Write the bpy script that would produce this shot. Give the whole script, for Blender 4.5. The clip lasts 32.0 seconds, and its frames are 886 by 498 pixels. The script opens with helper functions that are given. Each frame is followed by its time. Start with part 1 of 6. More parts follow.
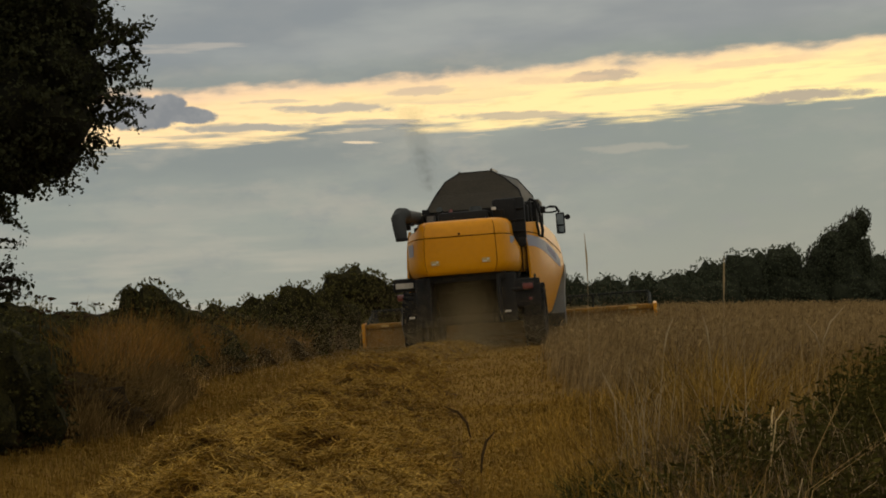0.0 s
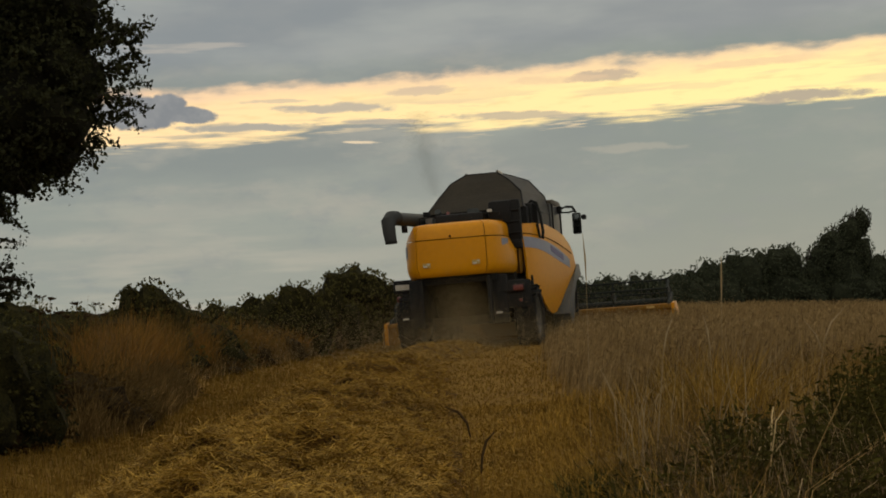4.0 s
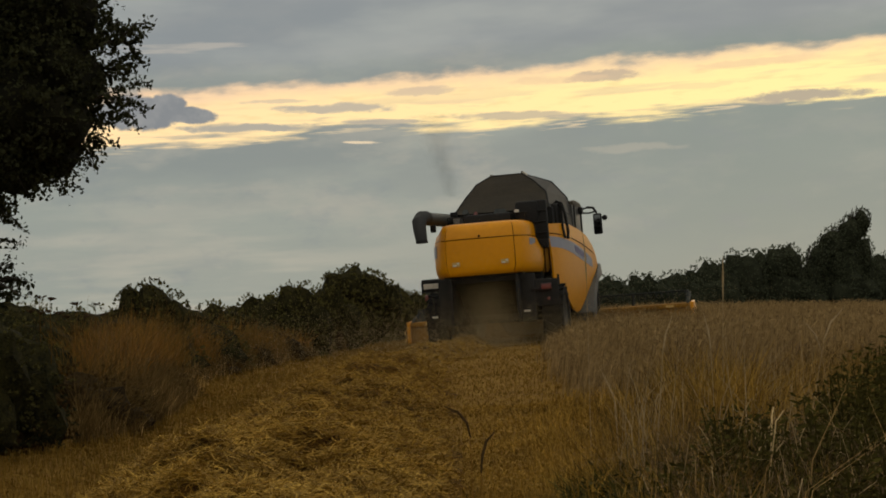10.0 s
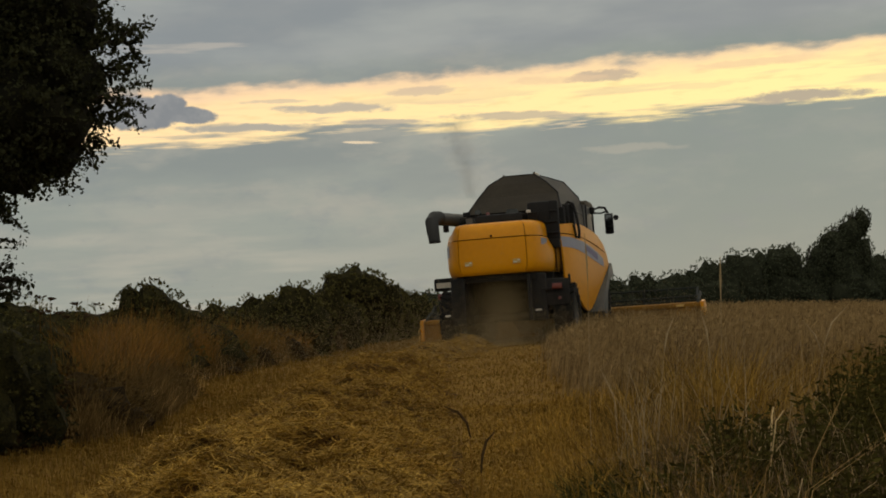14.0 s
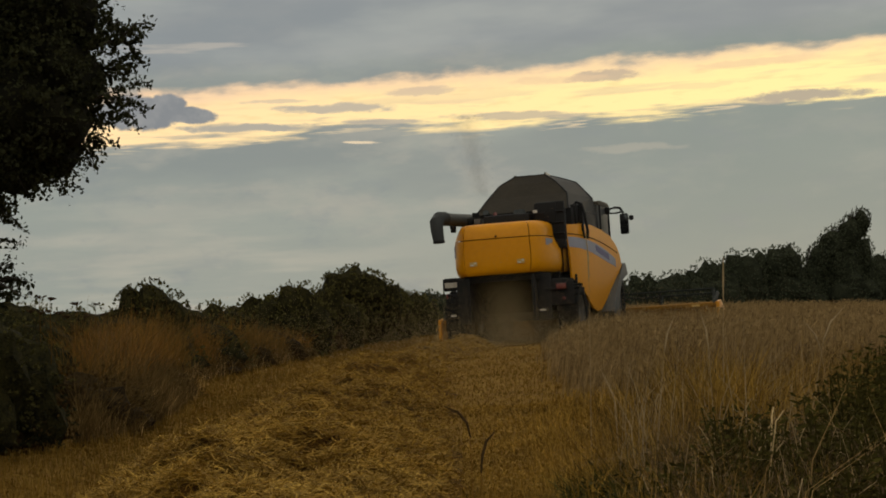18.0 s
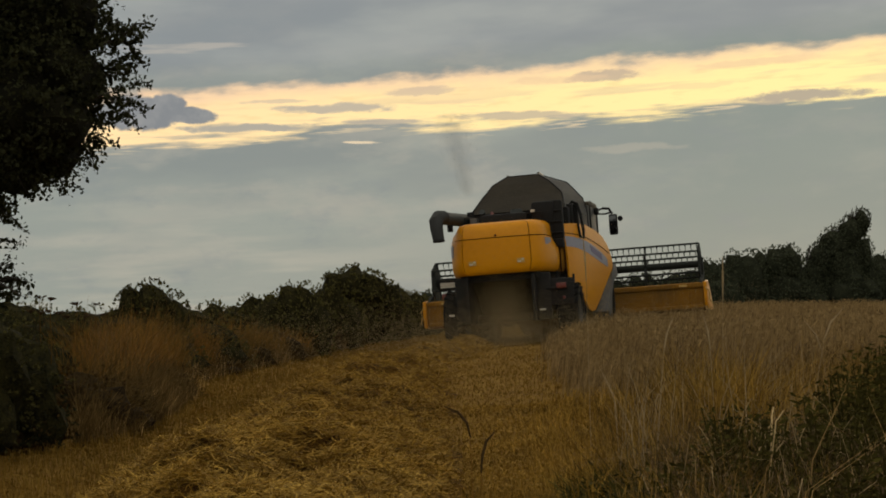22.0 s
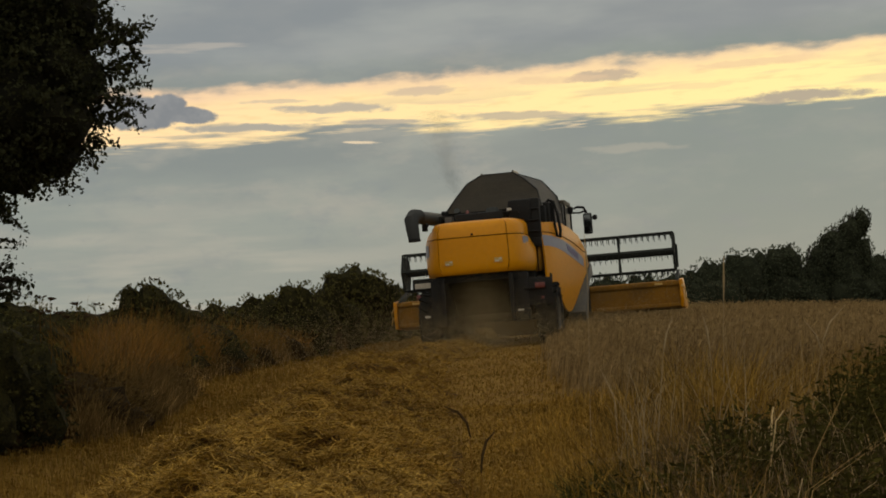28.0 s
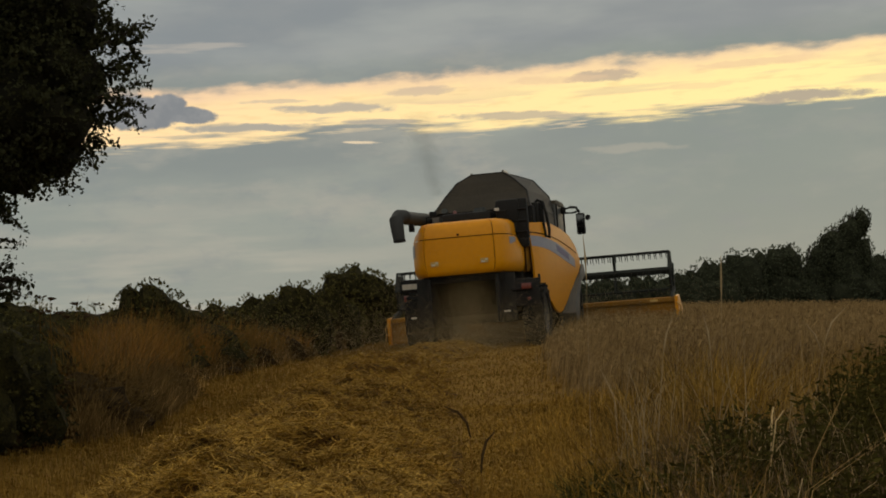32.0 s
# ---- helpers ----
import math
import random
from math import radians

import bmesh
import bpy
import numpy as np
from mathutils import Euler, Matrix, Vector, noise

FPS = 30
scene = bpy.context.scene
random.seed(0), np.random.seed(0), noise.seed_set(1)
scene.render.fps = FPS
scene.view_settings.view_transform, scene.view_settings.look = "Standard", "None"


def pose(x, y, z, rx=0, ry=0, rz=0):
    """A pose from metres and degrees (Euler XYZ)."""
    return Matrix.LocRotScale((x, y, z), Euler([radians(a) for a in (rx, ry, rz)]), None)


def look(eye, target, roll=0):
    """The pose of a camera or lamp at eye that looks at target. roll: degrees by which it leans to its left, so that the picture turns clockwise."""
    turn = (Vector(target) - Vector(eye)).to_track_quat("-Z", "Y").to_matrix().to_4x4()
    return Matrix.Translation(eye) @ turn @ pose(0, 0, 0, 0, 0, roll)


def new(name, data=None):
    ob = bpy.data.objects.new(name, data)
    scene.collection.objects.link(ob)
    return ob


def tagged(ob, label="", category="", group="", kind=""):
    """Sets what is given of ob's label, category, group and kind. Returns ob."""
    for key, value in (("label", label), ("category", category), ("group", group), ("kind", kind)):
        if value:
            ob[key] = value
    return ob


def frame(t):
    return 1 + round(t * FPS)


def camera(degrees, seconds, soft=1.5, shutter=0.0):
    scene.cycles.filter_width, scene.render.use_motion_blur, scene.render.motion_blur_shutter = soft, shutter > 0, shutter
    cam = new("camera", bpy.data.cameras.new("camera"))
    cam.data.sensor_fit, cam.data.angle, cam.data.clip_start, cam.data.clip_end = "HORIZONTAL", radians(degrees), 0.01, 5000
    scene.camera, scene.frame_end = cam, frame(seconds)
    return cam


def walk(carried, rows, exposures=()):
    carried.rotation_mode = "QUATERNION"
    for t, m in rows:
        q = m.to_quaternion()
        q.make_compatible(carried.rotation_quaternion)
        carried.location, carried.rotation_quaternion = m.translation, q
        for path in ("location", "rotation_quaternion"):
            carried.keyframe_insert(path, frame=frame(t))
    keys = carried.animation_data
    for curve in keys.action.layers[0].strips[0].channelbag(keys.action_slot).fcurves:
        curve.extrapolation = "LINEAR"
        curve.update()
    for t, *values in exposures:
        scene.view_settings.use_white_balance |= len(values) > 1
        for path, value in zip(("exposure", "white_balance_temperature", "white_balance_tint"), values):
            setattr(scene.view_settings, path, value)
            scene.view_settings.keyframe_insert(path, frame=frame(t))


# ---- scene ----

# ------------------------------------------------------------------ camera
cam = camera(30.0, 32.0, 1.8)
EYE = (0.0, 0.0, 1.6)
TILT = 92.33


def aim(right, down):
    """The tripod head's pose when a knock has turned it by that many fiftieths of a degree."""
    return pose(*EYE, TILT + 0.0196 * down, 0, 0.0196 * right)


walk(cam, [(0, aim(0, 0)), (2.5, aim(0, 0)), (2.7, aim(0, 0)), (2.8, aim(0, -4)), (2.9, aim(4, 8)), (3.0, aim(5.5, 16)),
           (3.1, aim(0, 6)), (3.2, aim(-2, 8)), (3.3, aim(-2, 8)), (3.4, aim(-3, -6)), (3.5, aim(-2, -7.5)),
           (3.8, aim(0, -2)), (4.2, aim(0, 0)), (10, aim(0, 0)), (32, aim(0, 0))],
     exposures=((0, 0.04), (10, 0.03), (20, 0.03), (27, 0.0), (32, -0.02)))

# ------------------------------------------------------------------ world and light
SUN_AZ, SUN_EL = radians(14), radians(7)


def sky():
    w = bpy.data.worlds.new("evening_sky")
    scene.world = w
    w.use_nodes = True
    nt = w.node_tree
    nt.nodes.clear()
    L = nt.links.new

    def node(kind, **kw):
        n = nt.nodes.new(kind)
        for k, v in kw.items():
            if k == "op":
                n.operation = v
            elif k == "dtype":
                n.data_type = v
            else:
                n.inputs[k].default_value = v
        return n

    def math_(op, a, b=0.0, c=0.0, clamp=False):
        n = nt.nodes.new("ShaderNodeMath")
        n.operation, n.use_clamp = op, clamp
        for i, v in enumerate((a, b, c)):
            if hasattr(v, "links"):
                L(v, n.inputs[i])
            else:
                n.inputs[i].default_value = v
        return n.outputs[0]

    def step(v, lo, hi):
        n = nt.nodes.new("ShaderNodeMapRange")
        n.interpolation_type = "SMOOTHSTEP"
        L(v, n.inputs[0])
        for i, x in ((1, lo), (2, hi)):
            if hasattr(x, "links"):
                L(x, n.inputs[i])
            else:
                n.inputs[i].default_value = x
        return n.outputs[0]

    def mix(f, a, b):
        n = nt.nodes.new("ShaderNodeMix")
        n.data_type = "RGBA"
        if hasattr(f, "links"):
            L(f, n.inputs[0])
        else:
            n.inputs[0].default_value = f
        for i, v in ((6, a), (7, b)):
            if hasattr(v, "links"):
                L(v, n.inputs[i])
            else:
                n.inputs[i].default_value = (*v, 1)
        return n.outputs[2]

    tc = nt.nodes.new("ShaderNodeTexCoord")
    sep = nt.nodes.new("ShaderNodeSeparateXYZ")
    L(tc.outputs["Generated"], sep.inputs[0])
    az, front, el = sep.outputs

    def streaks(fx, fy, tilt, detail, seed, rough=0.55):
        """Noise drawn out along the cloud layers, which lean by tilt."""
        c = nt.nodes.new("ShaderNodeCombineXYZ")
        L(math_("MULTIPLY", az, fx), c.inputs[0])
        L(math_("MULTIPLY", math_("SUBTRACT", el, math_("MULTIPLY", az, tilt)), fy), c.inputs[1])
        L(math_("MULTIPLY_ADD", front, 2.0, seed), c.inputs[2])
        n = nt.nodes.new("ShaderNodeTexNoise")
        n.inputs["Scale"].default_value, n.inputs["Detail"].default_value = 1.0, detail
        n.inputs["Roughness"].default_value = rough
        L(c.outputs[0], n.inputs["Vector"])
        return n.outputs[0]

    n1 = streaks(16, 70, 0.075, 5, 1.0)
    n2 = streaks(15, 200, 0.055, 4, 7.3)
    n3 = streaks(7, 26, 0.05, 4, 3.1)
    n4 = streaks(45, 240, 0.07, 3, 5.0)
    n6 = streaks(9, 110, 0.05, 3, 21.0)
    n5 = streaks(9, 60, 0.05, 4, 11.0)
    up = math_("MULTIPLY_ADD", az, 0.071, 0.1456)
    up = math_("ADD", up, math_("MULTIPLY", math_("SUBTRACT", n1, 0.5), 0.014))
    n7 = streaks(30, 75, 0.05, 4, 31.0, 0.6)
    up = math_("ADD", up, math_("MULTIPLY", math_("SUBTRACT", n7, 0.5), 0.014))
    lo = math_("MULTIPLY_ADD", az, 0.069, 0.1108)
    lo = math_("ADD", lo, math_("MULTIPLY", math_("SUBTRACT", n1, 0.5), -0.02))
    lo = math_("ADD", lo, math_("MULTIPLY", math_("SUBTRACT", n2, 0.5), 0.026))
    swell = math_("POWER", math_("DIVIDE", math_("ADD", az, 0.065), 0.06), 2.0)
    lo = math_("ADD", lo, math_("DIVIDE", 0.0085, math_("ADD", 1.0, swell)))
    a = step(math_("SUBTRACT", el, lo), -0.003, 0.004)
    b = step(math_("SUBTRACT", up, el), -0.003, 0.0045)
    band = math_("MULTIPLY", a, b)
    west = step(front, 0.55, 0.9)
    band = math_("MULTIPLY", band, west)
    # cloud bank over the whole dome
    grey = mix(step(n3, 0.35, 0.68), (0.236, 0.264, 0.256), (0.302, 0.328, 0.296))
    low = step(el, 0.0, 0.11)
    grey = mix(low, mix(math_("MULTIPLY", step(n5, 0.42, 0.66), step(az, 0.05, -0.12)), mix(step(az, -0.05, 0.2), (0.292, 0.322, 0.288), (0.255, 0.300, 0.274)), (0.41, 0.40, 0.335)), grey)
    grey = mix(math_("MULTIPLY", math_("MULTIPLY", step(az, 0.0, 0.2), west), 0.8), grey, (0.204, 0.256, 0.246))
    n8 = streaks(13, 34, 0.06, 5, 41.0, 0.6)
    n9 = streaks(22, 44, 0.02, 5, 53.0, 0.62)
    warm = math_("MULTIPLY", step(n8, 0.46, 0.68), step(el, 0.0, 0.07))
    grey = mix(math_("MULTIPLY", warm, math_("MULTIPLY_ADD", step(az, 0.0, 0.15), -0.4, 0.6)), grey, (0.385, 0.372, 0.320))
    grey = mix(math_("MULTIPLY", step(n9, 0.5, 0.72), 0.45), grey, (0.215, 0.250, 0.262))
    top = step(math_("SUBTRACT", el, up), 0.0, 0.02)
    grey = mix(math_("MULTIPLY", top, 0.8), grey, mix(step(n3, 0.38, 0.7), (0.248, 0.272, 0.289), (0.342, 0.360, 0.350)))
    gold = mix(step(az, -0.25, 0.25), (1.07, 0.77, 0.41), (1.08, 0.86, 0.37))
    gold = mix(math_("MULTIPLY", step(n4, 0.5, 0.75), 0.5), gold, (0.86, 0.62, 0.30))
    wisps = math_("MULTIPLY", math_("MAXIMUM", step(n2, 0.58, 0.68), step(n6, 0.505, 0.60)), step(math_("SUBTRACT", up, el), 0.004, 0.02))
    gold = mix(math_("MULTIPLY", wisps, 0.42), gold, (0.60, 0.47, 0.32))
    rim = math_("MULTIPLY", step(math_("SUBTRACT", up, el), 0.016, -0.002), 0.8)
    gold = mix(rim, gold, (0.86, 0.58, 0.39))
    col = mix(band, grey, gold)
    # slivers of light below the rift, and a faint one above its southern end
    sl = math_("MULTIPLY", step(math_("SUBTRACT", lo, el), 0.014, 0.002), math_("MULTIPLY", step(n2, 0.58, 0.66), west))
    sl = math_("MULTIPLY", sl, step(math_("SUBTRACT", lo, el), -0.003, 0.001))
    col = mix(math_("MULTIPLY", sl, math_("SUBTRACT", 0.75, band, clamp=True)), col, (0.95, 0.72, 0.42))
    # grey cloud bars that lie inside the rift: azimuth, height, half length, half thickness, lean, strength
    ragged = streaks(70, 210, 0.05, 5, 71.0, 0.62)
    curl = streaks(30, 60, 0.04, 4, 83.0, 0.6)

    def puff(a0, e0, ha, he, lean, much, r0=1.5, r1=0.35):
        u = math_("DIVIDE", math_("SUBTRACT", az, a0), ha)
        v = math_("DIVIDE", math_("SUBTRACT", math_("SUBTRACT", el, e0), math_("MULTIPLY", math_("SUBTRACT", az, a0), lean)), he)
        v = math_("ADD", v, math_("MULTIPLY", math_("SUBTRACT", curl, 0.5), 2.4))
        r = math_("ADD", math_("POWER", math_("ABSOLUTE", u), 2.0), math_("POWER", math_("ABSOLUTE", v), 2.0))
        r = math_("ADD", r, math_("MULTIPLY", math_("SUBTRACT", ragged, 0.5), 3.0))
        return math_("MULTIPLY", math_("MULTIPLY", step(r, r0, r1), west), much)

    for a0, e0, ha, he, lean, much, tone in (
            (-0.063, 0.1246, 0.038, 0.0029, 0.03, 0.92, (0.49, 0.43, 0.34)), (-0.012, 0.1355, 0.020, 0.0027, 0.06, 0.7, (0.58, 0.46, 0.34)),
            (-0.101, 0.1286, 0.019, 0.0013, 0.05, 0.6, (0.56, 0.47, 0.36)), (-0.118, 0.1127, 0.040, 0.0025, 0.03, 0.95, (0.40, 0.375, 0.32)),
            (0.097, 0.1443, 0.022, 0.0034, 0.08, 0.85, (0.50, 0.40, 0.30)), (0.070, 0.1420, 0.030, 0.0022, 0.06, 0.5, (0.80, 0.56, 0.34)),
            (0.213, 0.1302, 0.040, 0.0036, 0.05, 0.95, (0.40, 0.35, 0.28)), (0.046, 0.1210, 0.040, 0.0024, 0.02, 0.8, (0.48, 0.41, 0.31)),
            (-0.036, 0.1172, 0.026, 0.0015, 0.02, 0.85, (0.44, 0.39, 0.32)), (0.150, 0.1370, 0.026, 0.0018, 0.06, 0.45, (0.84, 0.58, 0.33)),
            (0.190, 0.1500, 0.040, 0.0024, 0.06, 0.5, (0.82, 0.55, 0.34)), (0.010, 0.1290, 0.028, 0.0014, 0.03, 0.4, (0.84, 0.60, 0.36)),
            (-0.049, 0.1049, 0.010, 0.0009, 0.0, 0.7, (0.95, 0.74, 0.48)), (0.114, 0.1006, 0.028, 0.0028, 0.02, 0.35, (0.46, 0.42, 0.34))):
        col = mix(puff(a0, e0, ha, he, lean, much), col, tone)
    ex = math_("DIVIDE", math_("ADD", az, 0.155), 0.034)
    ez = math_("DIVIDE", math_("SUBTRACT", math_("SUBTRACT", el, math_("MULTIPLY", math_("ADD", az, 0.155), 0.04)), 0.1592), 0.0028)
    faint = math_("ADD", math_("POWER", ex, 2.0), math_("POWER", ez, 2.0))
    faint = math_("MULTIPLY", step(math_("ADD", faint, math_("MULTIPLY", math_("SUBTRACT", n2, 0.55), 7.0)), 1.3, 0.0), west)
    col = mix(math_("MULTIPLY", faint, 0.32), col, (0.68, 0.58, 0.46))
    # the lump of cumulus and the small bright rift on the southern end of the bank
    billow = streaks(75, 85, 0.0, 5, 61.0, 0.6)

    def heap(a0, e0, ha, he):
        rr = math_("ADD", math_("POWER", math_("ABSOLUTE", math_("DIVIDE", math_("SUBTRACT", az, a0), ha)), 2.0), math_("POWER", math_("ABSOLUTE", math_("DIVIDE", math_("SUBTRACT", el, e0), he)), 2.0))
        rr = math_("ADD", rr, math_("MULTIPLY", math_("SUBTRACT", billow, 0.5), 1.7))
        return step(rr, 1.25, 0.75)

    lump = math_("MAXIMUM", math_("MAXIMUM", heap(-0.182, 0.1205, 0.028, 0.0100), heap(-0.164, 0.1258, 0.0105, 0.0066)), heap(-0.151, 0.1195, 0.0165, 0.0050))
    lump = math_("MULTIPLY", lump, west)
    col = mix(lump, col, mix(step(billow, 0.35, 0.7), (0.222, 0.236, 0.250), (0.285, 0.290, 0.292)))
    # an overcast dome is brighter overhead than at its rim
    high = step(el, 0.16, 0.9)
    col = mix(high, col, (0.64, 0.60, 0.51))
    back = math_("MULTIPLY", step(front, 0.2, -0.6), step(el, 0.02, 0.5))
    col = mix(math_("MULTIPLY", back, 0.6), col, (1.07, 0.99, 0.86))
    below = step(el, 0.0, -0.03)
    col = mix(below, col, (0.05, 0.045, 0.03))
    air = nt.nodes.new("ShaderNodeTexSky")
    air.sky_type, air.sun_disc = "NISHITA", False
    air.sun_elevation, air.sun_rotation = SUN_EL, SUN_AZ
    bg1 = node("ShaderNodeBackground", Strength=1.035)
    bg2 = node("ShaderNodeBackground", Strength=0.05)
    L(col, bg1.inputs[0])
    L(air.outputs[0], bg2.inputs[0])
    mx = node("ShaderNodeMixShader", Fac=0.03)
    L(bg1.outputs[0], mx.inputs[1])
    L(bg2.outputs[0], mx.inputs[2])
    o = nt.nodes.new("ShaderNodeOutputWorld")
    L(mx.outputs[0], o.inputs[0])


sky()
sun = new("sun", bpy.data.lights.new("sun", "SUN"))
sun.data.energy, sun.data.angle, sun.data.color = 0.3, radians(20), (1.0, 0.80, 0.52)
far_sun = Vector((math.sin(SUN_AZ) * math.cos(SUN_EL), math.cos(SUN_AZ) * math.cos(SUN_EL), math.sin(SUN_EL))) * 50
sun.matrix_world = look(far_sun, (0, 0, 0))

# ------------------------------------------------------------------ materials


def mat(name, base, rough=0.6, metal=0.0, tint=None, scale=8.0, fine=90.0, amount=0.5, bump=0.0, island=0.0,
        coat=0.0, glow=None, through_light=0.0, thing=0.0, gloss=0.5):
    """Two scales of noise between base and tint, with relief and, for loose stuff, a shade of its own per piece."""
    m = bpy.data.materials.new(name)
    m.use_nodes = True
    nt = m.node_tree
    L = nt.links.new
    p = nt.nodes["Principled BSDF"]
    tint = tint or tuple(c * 0.6 for c in base)
    tc = nt.nodes.new("ShaderNodeTexCoord")
    n1, n2 = nt.nodes.new("ShaderNodeTexNoise"), nt.nodes.new("ShaderNodeTexNoise")
    for n, s in ((n1, scale), (n2, fine)):
        n.inputs["Scale"].default_value, n.inputs["Detail"].default_value = s, 5
        L(tc.outputs["Object"], n.inputs["Vector"])
    ad = nt.nodes.new("ShaderNodeMath")
    ad.operation = "ADD"
    L(n1.outputs[0], ad.inputs[0]), L(n2.outputs[0], ad.inputs[1])
    rg = nt.nodes.new("ShaderNodeMapRange")
    rg.inputs[1].default_value, rg.inputs[2].default_value = 0.8, 1.25
    rg.inputs[4].default_value = amount
    L(ad.outputs[0], rg.inputs[0])
    mx = nt.nodes.new("ShaderNodeMix")
    mx.data_type = "RGBA"
    mx.inputs[6].default_value, mx.inputs[7].default_value = (*base, 1), (*tint, 1)
    L(rg.outputs[0], mx.inputs[0])
    col = mx.outputs[2]
    for kind, much in (("island", island), ("thing", thing)):
        if not much:
            continue
        g = nt.nodes.new("ShaderNodeNewGeometry" if kind == "island" else "ShaderNodeObjectInfo")
        r2 = nt.nodes.new("ShaderNodeMapRange")
        r2.inputs[3].default_value, r2.inputs[4].default_value = 1 - much, 1 + much
        L(g.outputs["Random Per Island" if kind == "island" else "Random"], r2.inputs[0])
        hs = nt.nodes.new("ShaderNodeHueSaturation")
        L(r2.outputs[0], hs.inputs["Value"])
        L(col, hs.inputs["Color"])
        col = hs.outputs[0]
    L(col, p.inputs["Base Color"])
    p.inputs["Roughness"].default_value, p.inputs["Metallic"].default_value = rough, metal
    p.inputs["Coat Weight"].default_value = coat
    p.inputs["Specular IOR Level"].default_value = gloss
    if bump:
        b = nt.nodes.new("ShaderNodeBump")
        b.inputs["Strength"].default_value = bump
        b.inputs["Distance"].default_value = 0.02
        L(ad.outputs[0], b.inputs["Height"])
        L(b.outputs[0], p.inputs["Normal"])
    if glow:
        p.inputs["Emission Color"].default_value, p.inputs["Emission Strength"].default_value = (*glow[:3], 1), glow[3]
    if through_light:
        o = nt.nodes["Material Output"]
        tr = nt.nodes.new("ShaderNodeBsdfTranslucent")
        L(col, tr.inputs[0])
        ms = nt.nodes.new("ShaderNodeMixShader")
        ms.inputs[0].default_value = through_light
        L(p.outputs[0], ms.inputs[1]), L(tr.outputs[0], ms.inputs[2]), L(ms.outputs[0], o.inputs[0])
    return m


